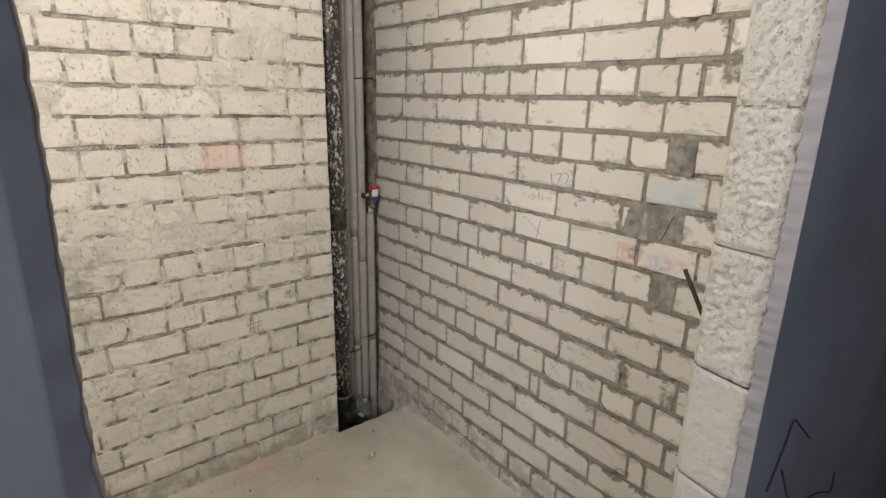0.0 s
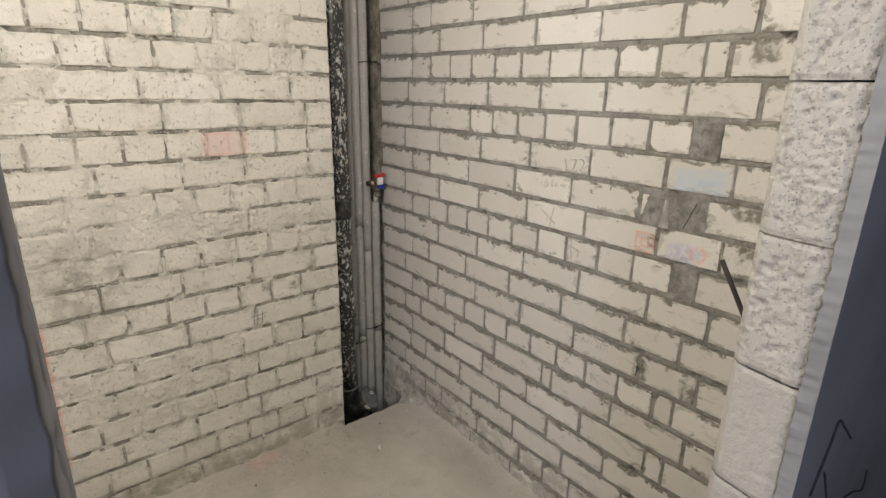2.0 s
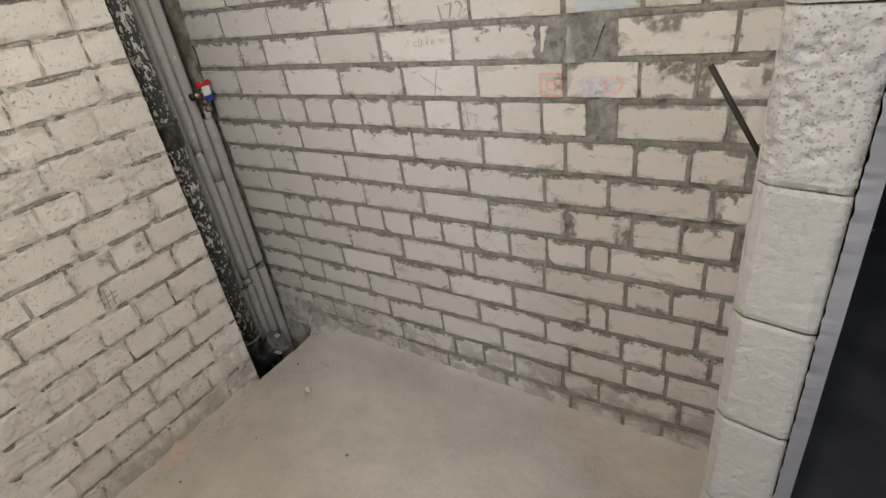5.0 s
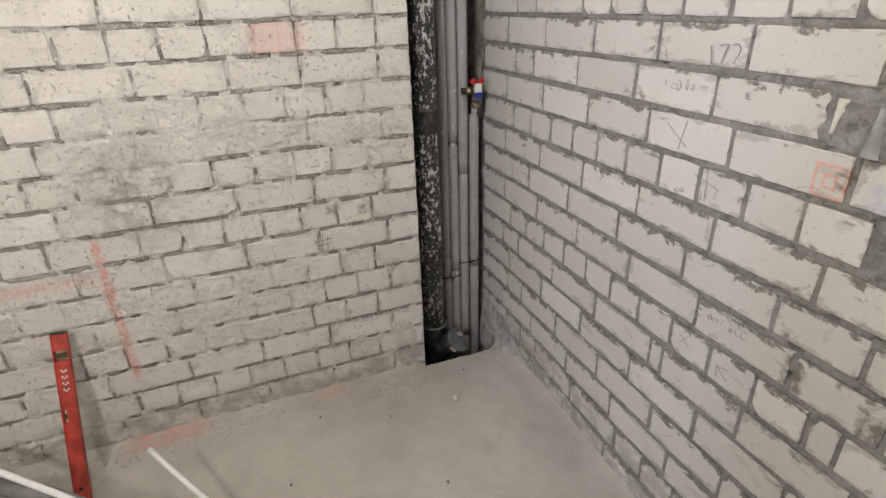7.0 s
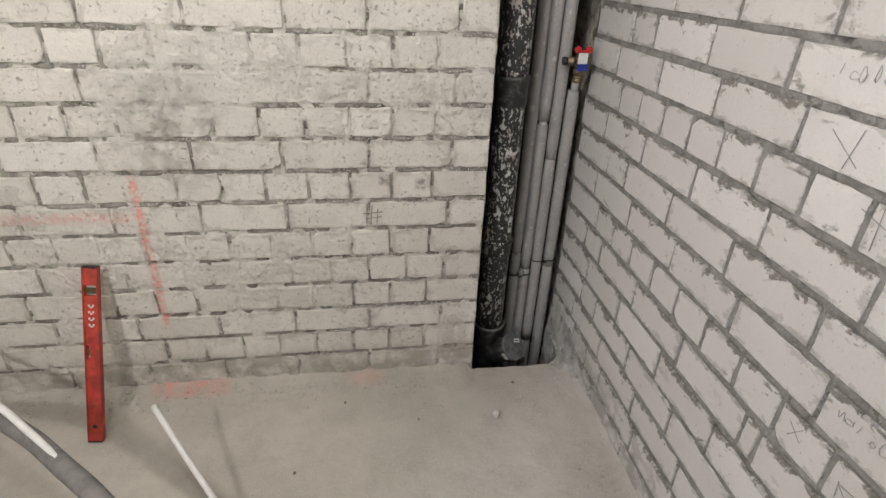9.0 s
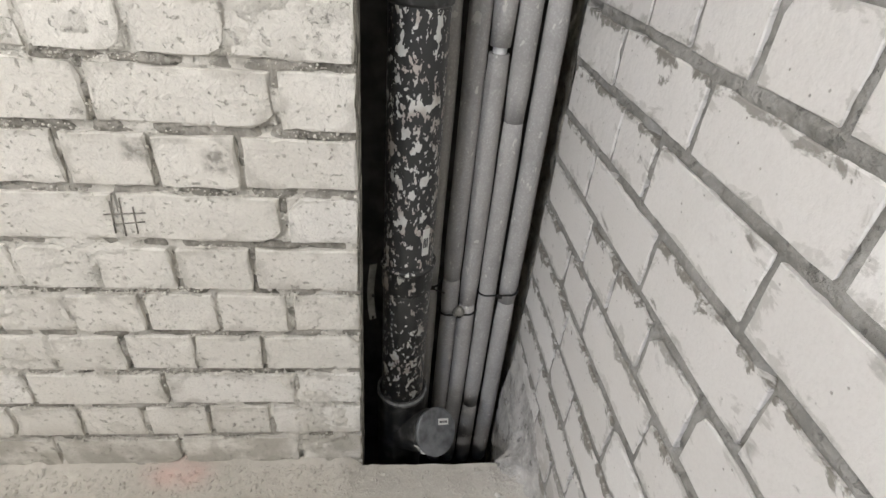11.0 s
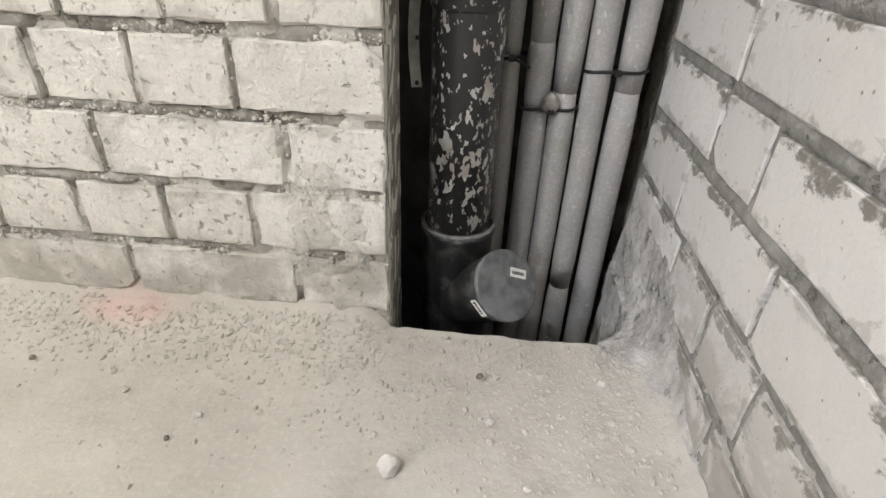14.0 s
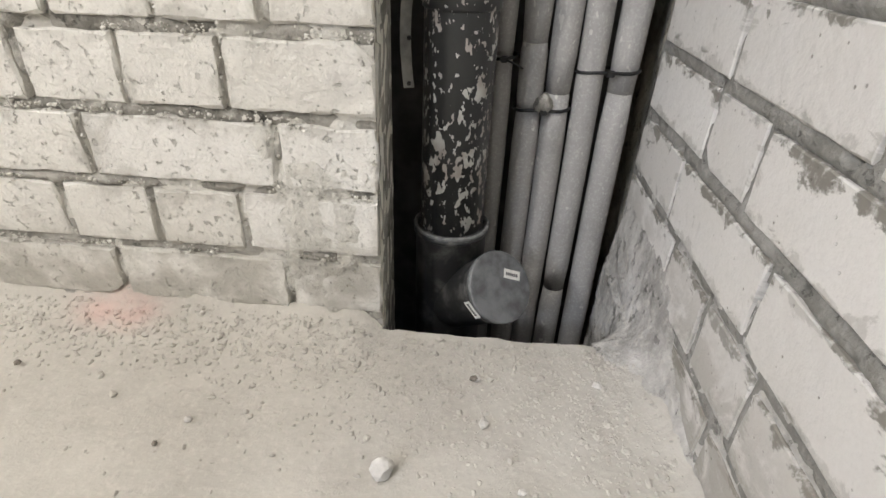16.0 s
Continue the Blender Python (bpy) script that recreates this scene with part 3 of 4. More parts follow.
# ---- brick walls ----
def brick_mesh(length, height, seed, left):
    """A lime brick: a gridded, slightly uneven face with worn arrises and chipped corners."""
    rng = random.Random(seed)
    nx, nz = (8, 4) if length > 0.15 else (5, 4)
    bm = bmesh.new()
    rag = 0.0024 if left else 0.0011
    chips = [(rng.choice((-1, 1)), rng.choice((-1, 1)), rng.uniform(0.003, 0.011)) for _ in range(rng.choice((0, 0, 1)) if left else rng.choice((0, 0, 0, 0, 1)))]
    uvs = {}

    def outline(i, j, grow, y):
        x = (i / nx - 0.5) * length
        z = (j / nz - 0.5) * height
        sx, sz = (1 if i == nx else -1 if i == 0 else 0), (1 if j == nz else -1 if j == 0 else 0)
        if sx:
            x += sx * grow + rng.uniform(-rag, rag)
        if sz:
            z += sz * grow + rng.uniform(-rag, rag)
        if sx and sz:
            cut = 0.0004
            for cx, cz, d in chips:
                if (cx, cz) == (sx, sz):
                    cut += d
            x -= sx * cut
            z -= sz * cut
        v = bm.verts.new((x, y, z))
        uvs[v] = (i / nx, j / nz)
        return v

    bulge = [[rng.uniform(-1, 1) for _ in range(nx + 1)] for _ in range(nz + 1)]
    amp = 0.0010 if left else 0.0003
    rows = [[outline(i, j, -0.0014 if not left else -0.0022, bulge[j][i] * amp) for i in range(nx + 1)] for j in range(nz + 1)]
    for j in range(nz):
        for i in range(nx):
            bm.faces.new((rows[j][i], rows[j + 1][i], rows[j + 1][i + 1], rows[j][i + 1]))
    ring = [(i, 0) for i in range(nx)] + [(nx, j) for j in range(nz)] + [(i, nz) for i in range(nx, 0, -1)] + [(0, j) for j in range(nz, 0, -1)]
    one = [rows[j][i] for i, j in ring]
    two = [outline(i, j, 0.0, -0.0016 if not left else -0.003) for i, j in ring]
    three = []
    for v in two:
        w = bm.verts.new((v.co.x, -0.04, v.co.z))
        uvs[w] = uvs[v]
        three.append(w)
    for a, b in ((one, two), (two, three)):
        for k in range(len(ring)):
            q = (k + 1) % len(ring)
            bm.faces.new((a[k], a[q], b[q], b[k]))
    bmesh.ops.recalc_face_normals(bm, faces=bm.faces)
    layer = bm.loops.layers.uv.new("UVMap")
    for f in bm.faces:
        for lp in f.loops:
            lp[layer].uv = uvs[lp.vert]
    return finish("brick", bm, BRICK_L if left else BRICK_R)


SIZES = {"S": 2.0, "H": 1.0, "T": 1.45, "Q": 0.5, "q": 0.37, "M": 0.55, "P": 1.5, "R": 1.69}


def lay(wall, place, start, finish_at, zmid, pitch, unit, joint, height, pattern, filler, meshes, left, seed, patches, first=0.0):
    """Lays one course of bricks from start towards finish_at and returns its upright joints."""
    rng = random.Random(seed)
    at, joints = start, [start]
    todo, ease = list(pattern), first
    while at > finish_at + 0.03:
        c = todo.pop(0) if todo else filler[len(joints) % len(filler)]
        long, ease = SIZES[c] * unit + ease, 0.0
        if at - long < finish_at:
            long = at - finish_at
        if c in "MP":
            patches.append((at - long / 2, zmid, long, height))
        else:
            size = round(long - joint, 3)
            key = (size, rng.randrange(7))
            if key not in meshes:
                meshes[key] = brick_mesh(size, height, hash((int(size * 1000), key[1], left)) % 99991, left)
            ob = new("brick", meshes[key])
            ob.parent = wall
            ob.matrix_basis = place(at - long / 2 + rng.uniform(-0.002, 0.002), zmid + rng.uniform(-0.0016, 0.0016), rng.uniform(-0.0035, 0.002) if left else rng.uniform(-0.0015, 0.0015), rng.uniform(-0.5, 0.5))
        at -= long
        joints.append(at)
    return joints


def mortar_sheet(place, a0, a1, z0, z1, courses, back, bulge, seed, gap, cell=0.0085, bed_at=0.041, side=0.008, slit=0.0):
    """The bedding behind and between the bricks; it may swell out only along the joints."""
    nu, nv = int(abs(a1 - a0) / cell), int((z1 - z0) / cell)

    def point(u, v):
        a, z = a0 + (a1 - a0) * u, z0 + (z1 - z0) * v
        zm, js = min(((abs(z - zmid), js) for zmid, half, js in courses), key=lambda q: q[0])
        bed = zm > bed_at
        up = any(abs(a - j) < side for j in js)
        d = back + noise.noise(Vector((a * 26, seed, z * 26))) * 0.003 + noise.noise(Vector((a * 80, seed, z * 80))) * 0.002
        if bed or up:
            d += max(0.0, noise.noise(Vector((a * 11, seed + 5, z * 15)))) * bulge
            d -= max(0.0, noise.noise(Vector((a * 23, seed + 9, z * 31))) - gap) * 0.05
            if not bed:
                d -= slit * max(0.0, 0.12 + noise.noise(Vector((a * 9, seed + 3, z * 19))))
        else:
            d = min(d, back) - 0.004
        return place(a, d, z)
    return sheet(nu, nv, point)


wall_n = empty("wall_north", (0, 0, 0), "pitted white lime-brick wall with ragged mortar joints", "wall", kind="structure")
wall_e = empty("wall_east", (0, 0, 0), "white lime-brick wall with wide grey mortar joints and scuffs", "wall", kind="structure")

NORTH = ["HSSSS", "THHHHHHHSHHHH", "HSSSSSS", "THHHHHHHHSHH", "HHHHHSSSS", "THHHHHHHHHHHH", "HSSSSSS", "THHHHHHSHHH", "HSSSSSSS", "THHHHHHHHHHH",
         "HSSSSSS", "THHHHHHHHHH", "HSRSSSS", "HHHHHHHHHH", "HSSSS", "TSSSS", "HHHHHHHHH", "THHHHHHHH", "HSSSS", "THHHHHHH", "HSSSS", "THSSS", "HSSSS", "THHHH", "HSSSS", "THHHH", "HSSSS"]
EAST = [(0.29, "SSSSSSTH"), (0.245, "SHHSSHHTHS"), (0.29, "SSSSSSTHS"), (0.245, "SHSSSSSHH"), (0.227, "SSSSSSQSS"), (0.29, "SHSSSqSSHH"), (0.227, "SHHHHHHHHHHQSS"),
        (0.29, "SSSSSSTHH"), (0.227, "SHSSSSTSH"), (0.29, "SSSSSSTHH"), (0.227, "SHHHHHHHHHHMSS"), (0.29, "SSSSSSTHS"), (0.227, "SHSSSSPSS"), (0.29, "SSSSSSTHS"),
        (0.227, "SHSHHHHHHHMSS"), (0.26, "SSSSSSTHS"), (0.227, "SHHHHHHHHHHQSS"), (0.227, "STSSSSTS"), (0.227, "SHSSSSQHS"), (0.26, "SSSSSSTH"),
        (0.227, "SHHHHHHHHHHS"), (0.26, "SSSSSSTH"), (0.227, "SHSSSSTS"), (0.26, "SSSSSSTH"), (0.227, "SHHHHHHHHHHS"), (0.26, "SSSSSSTH"), (0.227, "SHSSSSTS")]


def place_n(a, z, out, tilt):
    return Matrix.Translation((a, -out, z)) @ pose(0, 0, 0, 0, tilt, 180)


def sag(a, z):
    """How far the lower courses and the screed sink towards the doorway."""
    return 0.05 * max(0.0, 1.1 - z) * max(0.0, min(1.0, (-0.2 - a) / 1.2)) + 0.009 * max(0.0, 1 - z / 0.7)


def place_e(a, z, out, tilt):
    return Matrix.Translation((-out, a, z - sag(a, z))) @ pose(0, 0, 0, 0, tilt, 90)


patches, meshes, rows_n, rows_e = [], {}, [], []
for k, pattern in enumerate(NORTH):
    z = 0.0970 + 0.1003 * k - 0.0175 * max(0.0, 1 - k / 8)
    if z + 0.045 > TOP:
        break
    rows_n.append((z, 0, lay(wall_n, place_n, EDGE, WEST, z, 0.1003, 0.1302, 0.0105, 0.0858, pattern, "H" if pattern.endswith("HH") else "S", meshes, True, 100 + k, patches, 0.013 - 0.028 * min(1.0, k / 10))))
meshes = {}
for k, (start, pattern) in enumerate(EAST):
    z = 0.0505 + 0.1027 * k
    if z + 0.045 > TOP:
        break
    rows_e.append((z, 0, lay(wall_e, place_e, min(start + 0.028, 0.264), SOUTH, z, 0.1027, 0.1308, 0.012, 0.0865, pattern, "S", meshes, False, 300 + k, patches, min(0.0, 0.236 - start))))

bm = mortar_sheet(lambda a, d, z: Vector((a, -d, z)), EDGE - 0.002, WEST, -0.03, TOP, rows_n, -0.0066, 0.010, 1.0, 0.16, 0.0065, 0.0422, 0.0062, 0.055)
part("mortar", bm, MORTAR_L, wall_n, "crumbly pale mortar")
bm = mortar_sheet(lambda a, d, z: Vector((-d, a, z - sag(a, z))), 0.262, SOUTH, -0.03, TOP, rows_e, -0.0022, 0.003, 2.0, 0.30, 0.0062, 0.0428, 0.0062)
part("mortar", bm, MORTAR_R, wall_e, "grey cement mortar")


def slurry_point(u, v):
    """Slurry wiped over the face; it sinks behind the bricks where the wall is bare."""
    x, z = EDGE - 0.006 - u * 1.9, 0.02 + v * 2.1
    cover = noise.noise(Vector((x * 3.1, 3.0, z * 3.1))) + 0.45 * noise.noise(Vector((x * 9, 8.0, z * 9))) + 0.3 * noise.noise(Vector((x * 28, 1.0, z * 28)))
    cover += 0.42 * math.exp(-((x + 1.25) / 0.33) ** 2 - ((z - 1.15) / 0.28) ** 2) - 0.33 - 0.35 * max(0.0, 1.0 - z / 1.0) * max(0.0, min(1.0, (x + 1.5) / 0.5)) - 0.25 * math.exp((x - EDGE) / 0.12) + 0.3 * math.exp(-((x + 1.3) / 0.28) ** 2 - ((z - 0.5) / 0.28) ** 2)
    d = max(-0.007, min(0.0011, cover * 0.02))
    zm, js = min(((abs(z - zmid), js) for zmid, _, js in rows_n), key=lambda q: q[0])
    if zm > 0.0425 or any(abs(x - j) < 0.0055 for j in js):
        d -= max(0.0, 0.0042 + 0.014 * noise.noise(Vector((x * 17, 4.0, z * 24))))
    d += 0.0022 * noise.noise(Vector((x * 42, 2.0, z * 42))) + 0.0015 * noise.noise(Vector((x * 95, 5.0, z * 95)))
    return Vector((x, -d, z))


part("slurry", sheet(420, 460, slurry_point), SLURRY, wall_n, "dried lime slurry hiding the joints", smooth=True)
# body of the walls behind the face bricks
bm = bmesh.new()
box(bm, (WEST, 0.034, -0.1), (EDGE - 0.004, 0.118, TOP))
part("wall_core", bm, MORTAR_L, wall_n)
bm = sheet(8, 150, lambda u, v: Vector((EDGE - 0.0042 + wobble((u, 0, v * 9), 9, 0.0012) + wobble((0, u * 3, v * 30), 6, 0.0008), 0.004 + u * 0.115, -0.1 + v * (TOP + 0.1))))
part("wall_end", bm, BRICK_END, wall_n, "brick ends smeared with mortar")
bm = bmesh.new()
box(bm, (0.034, -1.74, -0.5), (0.12, 0.49, TOP))
part("wall_core", bm, MORTAR_R, wall_e)

for a, z, long, h in patches:
    tall = 0.052
    bm = sheet(30, 16, lambda u, v: Vector((0.0006 - 0.006 * (math.sin(math.pi * u) * math.sin(math.pi * v)) ** 0.5 - wobble((u * long, v, z), 30, 0.002), a + long * (u - 0.5) * (1.12 + 0.16 * noise.noise(Vector((v * 4, a, 0)))), z + 2 * tall * (v - 0.5) * (1.0 + 0.12 * noise.noise(Vector((u * 5, a, 3)))))))
    part("cement_patch", bm, PATCH, wall_e, "smooth grey cement filling")

bm = sheet(6, 14, lambda u, v: Vector((-0.0085 + 0.004 * (abs(u - 0.5) * 2) ** 2 + wobble((u, v * 3, 1), 4, 0.001), -1.192 - (0.019 - 0.013 * v + 0.005 * noise.noise(Vector((v * 7, 1, 0)))) * u, 1.318 - 0.062 * v)))
part("brick_sliver", bm, BRICK_END, wall_e, "broken end of a white brick")
bm = sheet(10, 24, lambda u, v: Vector((-0.0092 + 0.006 * (abs(u - 0.5) * 2) ** 2, -1.268 + 0.016 * (0.35 + 0.65 * v) * (1 - 2 * u) + 0.003 * noise.noise(Vector((v * 5, 2, 0))), 1.312 - 0.085 * v)))
part("cement_run", bm, RUN, wall_e, "pale run of cement slurry")
bm = bmesh.new()
tube(bm, bend([(-0.0055, -1.326, 1.236), (-0.0075, -1.338, 1.262), (-0.0075, -1.347, 1.290), (-0.005, -1.357, 1.316)], 8), [0.0008 + 0.0018 * abs(noise.noise(Vector((k * 0.7, 3, 1)))) for k in range(25)], 7)
part("crack", bm, INK, wall_e, "dark slanting crack in the filling")

# ---- mortar slope in the corner beside the shaft ----
def slope(u, v):
    y, z = 0.25 - 0.75 * u, -0.25 + 0.5 * v
    out = 1.0 if y > -0.01 else math.exp(-(-0.01 - y) / 0.06)
    top = 0.17 if y > -0.03 else 0.17 * math.exp(-(-0.03 - y) / 0.09)
    lump = 0.85 + 0.25 * noise.noise(Vector((y * 9, z * 9, 1.0))) + 0.12 * noise.noise(Vector((y * 40, z * 40, 5.0)))
    t = max(0.0, 1 - max(z, 0.0) / max(top, 0.02))
    inner = math.exp(-max(0.0, y - 0.015) / 0.03)
    reach = 0.022 * t * (0.3 + 0.7 * out) + 0.058 * out * inner * math.exp(-max(z, 0.0) / 0.016)
    rough = 0.0035 * noise.noise(Vector((y * 34, z * 34, 8.0))) + 0.0022 * noise.noise(Vector((y * 80, z * 80, 2.0))) + 0.0013 * noise.noise(Vector((y * 170, z * 170, 6.0)))
    return Vector((0.003 - reach * max(0.25, lump if z > 0.01 else 1.0) - rough * min(1.0, 0.2 + t), y, z))



thing("mortar_slope", sheet(230, 150, slope), SMEAR, "lumpy trowelled mortar heaped against the lime-brick wall", "mortar", kind="structure", smooth=True)

# ---- black drain stack ----
stack = empty("drain_pipe", (-0.312, 0.14, -0.3), "black drain stack with flaked pale paint and capped branch", "pipe")
bm = bmesh.new()
tube(bm, [(-0.312, 0.14, 0.12), (-0.312, 0.14, 0.5), (-0.312, 0.14, 1.09), (-0.312, 0.14, 1.8), (-0.312, 0.14, TOP)], 0.0515, 40)
part("pipe", bm, SEWER, stack, "black pipe speckled with pale paint flakes")


def socket(z0, z1, r, material, lip=True):
    bm = bmesh.new()
    zs = [(z0, r * 0.9), (z0 + 0.006, r), (z1 - 0.014, r), (z1 - 0.011, r + 0.004), (z1 - 0.003, r + 0.004), (z1, r * 0.93)]
    tube(bm, [(-0.312, 0.14, z) for z, _ in zs], [q for _, q in zs], 40)
    ring = part("socket", bm, material, stack)
    if lip:
        bm = bmesh.new()
        loop = [(-0.312 + (r + 0.001) * math.cos(t), 0.14 + (r + 0.001) * math.sin(t), z1 - 0.001) for t in (2 * math.pi * k / 48 for k in range(49))]
        tube(bm, loop, 0.0034, 8, cap=False)
        part("rim", bm, RIM, ring, "dusty grey rim")


socket(-0.35, 0.132, 0.0585, SEWER_PLAIN)
socket(0.455, 0.53, 0.0545, SEWER, False)
socket(1.02, 1.12, 0.0555, SEWER_PLAIN, False)
branch_from, branch_to = Vector((-0.312, 0.14, -0.03)), Vector((-0.226, 0.047, 0.073))
axis = (branch_to - branch_from).normalized()
bm = bmesh.new()
tube(bm, [branch_from, branch_to - axis * 0.030, branch_to - axis * 0.028, branch_to - axis * 0.004], [0.052, 0.0535, 0.0555, 0.0555], 40)
branch = part("branch", bm, SEWER_PLAIN, stack, "dusty black branch socket")
bm = bmesh.new()
tube(bm, [branch_to - axis * 0.010, branch_to - axis * 0.003, branch_to - axis * 0.0005, branch_to + axis * 0.0007, branch_to + axis * 0.001], [0.0575, 0.0585, 0.0578, 0.0562, 0.052], 48)
cap_ob = part("cap", bm, CAP, branch, "round grey plastic end cap")
right = -axis.cross(Vector((0, 0, 1))).normalized()
rise = (Vector((0, 0, 1)) - axis * axis.z).normalized()


def sticker(name, centre, along, up, normal, w, h, parent, bars):
    along, up, normal = along.normalized(), up.normalized(), normal.normalized()
    m = Matrix((along, up, normal)).transposed().to_4x4()
    m.translation = centre
    bm = bmesh.new()
    box(bm, (-w / 2, -h / 2, 0), (w / 2, h / 2, 0.0006), m=m)
    lab = part(name, bm, PAPER, parent, "small white paper label")
    bm = bmesh.new()
    for k in range(bars):
        x = -w * 0.38 + k * w * 0.76 / bars
        box(bm, (x, -h * 0.2, 0.0006), (x + w * 0.5 / bars, h * 0.15, 0.0011), m=m)
    part("print", bm, INK, lab)


sticker("label", branch_to + right * 0.028 + rise * 0.010 + axis * 0.0011, right * 0.86 - rise * 0.5, rise * 0.86 + right * 0.5, axis, 0.031, 0.015, branch, 6)
radial = (-right * 0.95 - rise * 0.3).normalized()
sticker("label", branch_to - axis * 0.020 + radial * 0.0553, axis.cross(radial), axis, radial, 0.032, 0.014, branch, 6)
sticker("label", Vector((-0.281, 0.0985, 0.595)), Vector((0.8, 0.55, 0)), Vector((0, 0, 1)), Vector((0.55, -0.8, 0)), 0.016, 0.062, stack, 3)

# ---- insulated risers ----
def riser(x, y, r, z0, z1, label, lean=0.0, seed=0, cuts=(), gap=0.0):
    ob = empty("riser_pipe", (x, y, z0), label, "pipe", "insulated risers in the shaft")
    stops = [z0, *cuts, z1]
    for a, b in zip(stops, stops[1:]):
        b -= gap if b == cuts[-1] else 0.0
        n = max(6, int((b - a) / 0.06))
        pts, rad = [], []
        for k in range(n + 1):
            z = a + (b - a) * k / n
            pts.append((x + lean * (z - 0.3) + wobble((0, seed, z), 3, 0.003, seed), y + wobble((seed, 0, z), 3, 0.003, seed + 2), z))
            rad.append(r * (1 + 0.03 * noise.noise(Vector((seed, z * 7, 1)))) * (0.9 if k in (0, n) else 1.0))
        bm = bmesh.new()
        tube(bm, pts, rad, 22)
        part("foam_sleeve", bm, FOAM, ob)
    bm = bmesh.new()
    tube(bm, [(x + lean * (z - 0.3), y, z) for z in (z0, z0 + (z1 - z0) / 2, z1)], r * 0.62, 16)
    part("inner_pipe", bm, WHITE, ob, "white plastic pipe")
    return ob


riser(-0.246, 0.255, 0.0165, -0.3, TOP, "thin grey foam-insulated riser pipe in the shaft", 0, 1, (0.38,))
riser(-0.1995, 0.238, 0.0215, -0.3, TOP, "grey foam-insulated riser with a split joint", 0, 2, (0.305, 0.405))
riser(-0.1555, 0.236, 0.0215, -0.3, TOP, "grey foam-insulated riser with a gap in its sleeve", 0, 3, (0.33, 0.943), 0.013)
riser(-0.109, 0.235, 0.0215, -0.3, TOP, "grey foam-insulated riser spotted with mortar", 0, 4, (-0.045, 0.8))
hot = riser(-0.057, 0.238, 0.0225, -0.3, 1.05, "grey foam-insulated riser ending below a valve", 0, 5, (0.335,))


def tie(x0, x1, y, z, tail):
    """A band round one or two pipes, pulled tight, with a tail and a head."""
    ob = empty("cable_tie", ((x0 + x1) / 2, y, z), "black plastic cable tie round the riser pipes", "cable tie", "cable ties in the shaft")
    loop = []
    r = 0.023
    for k in range(25):
        t = 2 * math.pi * k / 24
        cx = x1 if math.cos(t) > 0 else x0
        loop.append((cx + r * math.cos(t), y + r * math.sin(t) * (1 if math.sin(t) > 0 else 0.98), z + 0.003 * math.cos(t)))
    bm = bmesh.new()
    tube(bm, loop, 0.0026, 8, cap=False)
    part("band", bm, BLACK, ob)
    bm = bmesh.new()
    box(bm, ((x0 + x1) / 2 - 0.006, y - r - 0.007, z - 0.005), ((x0 + x1) / 2 + 0.006, y - r + 0.001, z + 0.005), 0.0015)
    part("head", bm, BLACK, ob)
    if tail:
        bm = bmesh.new()
        tube(bm, bend([((x0 + x1) / 2, y - r - 0.004, z), ((x0 + x1) / 2 + tail * 0.5, y - r - 0.012, z - 0.004), ((x0 + x1) / 2 + tail, y - r - 0.008, z - 0.012)]), 0.0017, 6)
        part("tail", bm, BLACK, ob)


tie(-0.1995, -0.1555, 0.237, 0.304, 0.0)
tie(-0.109, -0.057, 0.236, 0.368, 0.0)
tie(-0.246, -0.246, 0.255, 0.378, 0.03)
tie(-0.109, -0.057, 0.236, 1.72, 0.05)
bm = bmesh.new()
made = bmesh.ops.create_icosphere(bm, subdivisions=3, radius=0.016)["verts"]
for v in made:
    v.co = Vector((v.co.x * (0.9 - v.co.z * 22), v.co.y * 0.5, v.co.z)) * (1 + 0.2 * noise.noise(v.co * 120))
    v.co += Vector((-0.178, 0.213, 0.318))
thing("mortar_lump", bm, MORTAR_L, "pale lump of mortar caught on a cable tie between pipes", "mortar", smooth=True)

# ---- ball valve at the top of the short riser ----
valve = empty("ball_valve", (-0.071, 0.2, 1.15), "small brass ball valve with red wing handle and tag", "valve")
bm = bmesh.new()
tube(bm, [(-0.057, 0.236, 1.04), (-0.062, 0.22, 1.08), (-0.068, 0.2, 1.10)], [0.0125, 0.0125, 0.0125], 18)
part("sleeve", bm, WHITE, valve, "white plastic sleeve", smooth=True)
bm = bmesh.new()
zs = [(1.085, 0.012), (1.09, 0.0155), (1.10, 0.0155), (1.102, 0.011), (1.112, 0.011), (1.114, 0.0165), (1.13, 0.0165), (1.134, 0.013), (1.15, 0.018), (1.168, 0.018), (1.178, 0.010)]
tube(bm, [(-0.071, 0.19, z) for z, _ in zs], [r for _, r in zs], 12)
body = part("body", bm, BRASS, valve, "dull brass body")
bm = bmesh.new()
xs = [(-0.075, 0.011), (-0.092, 0.011), (-0.093, 0.0145), (-0.104, 0.0145), (-0.105, 0.012), (-0.118, 0.012)]
tube(bm, [(x, 0.188, 1.156) for x, _ in xs], [r for _, r in xs], 14)
part("outlet", bm, BRASS, valve, "brass threaded outlet")
bm = bmesh.new()
tube(bm, [(-0.117, 0.188, 1.156), (-0.130, 0.188, 1.156)], 0.0135, 18)
part("plug", bm, BLACK, valve, "black plastic plug")
bm = bmesh.new()
box(bm, (-0.087, 0.160, 1.150), (-0.055, 0.168, 1.185), 0.002)
tag = part("tag", bm, WHITE, valve, "white tag")
bm = bmesh.new()
box(bm, (-0.087, 0.1585, 1.128), (-0.052, 0.169, 1.150), 0.002)
part("tag_foot", bm, BLUE, valve, "blue lower half of the tag")
bm = bmesh.new()
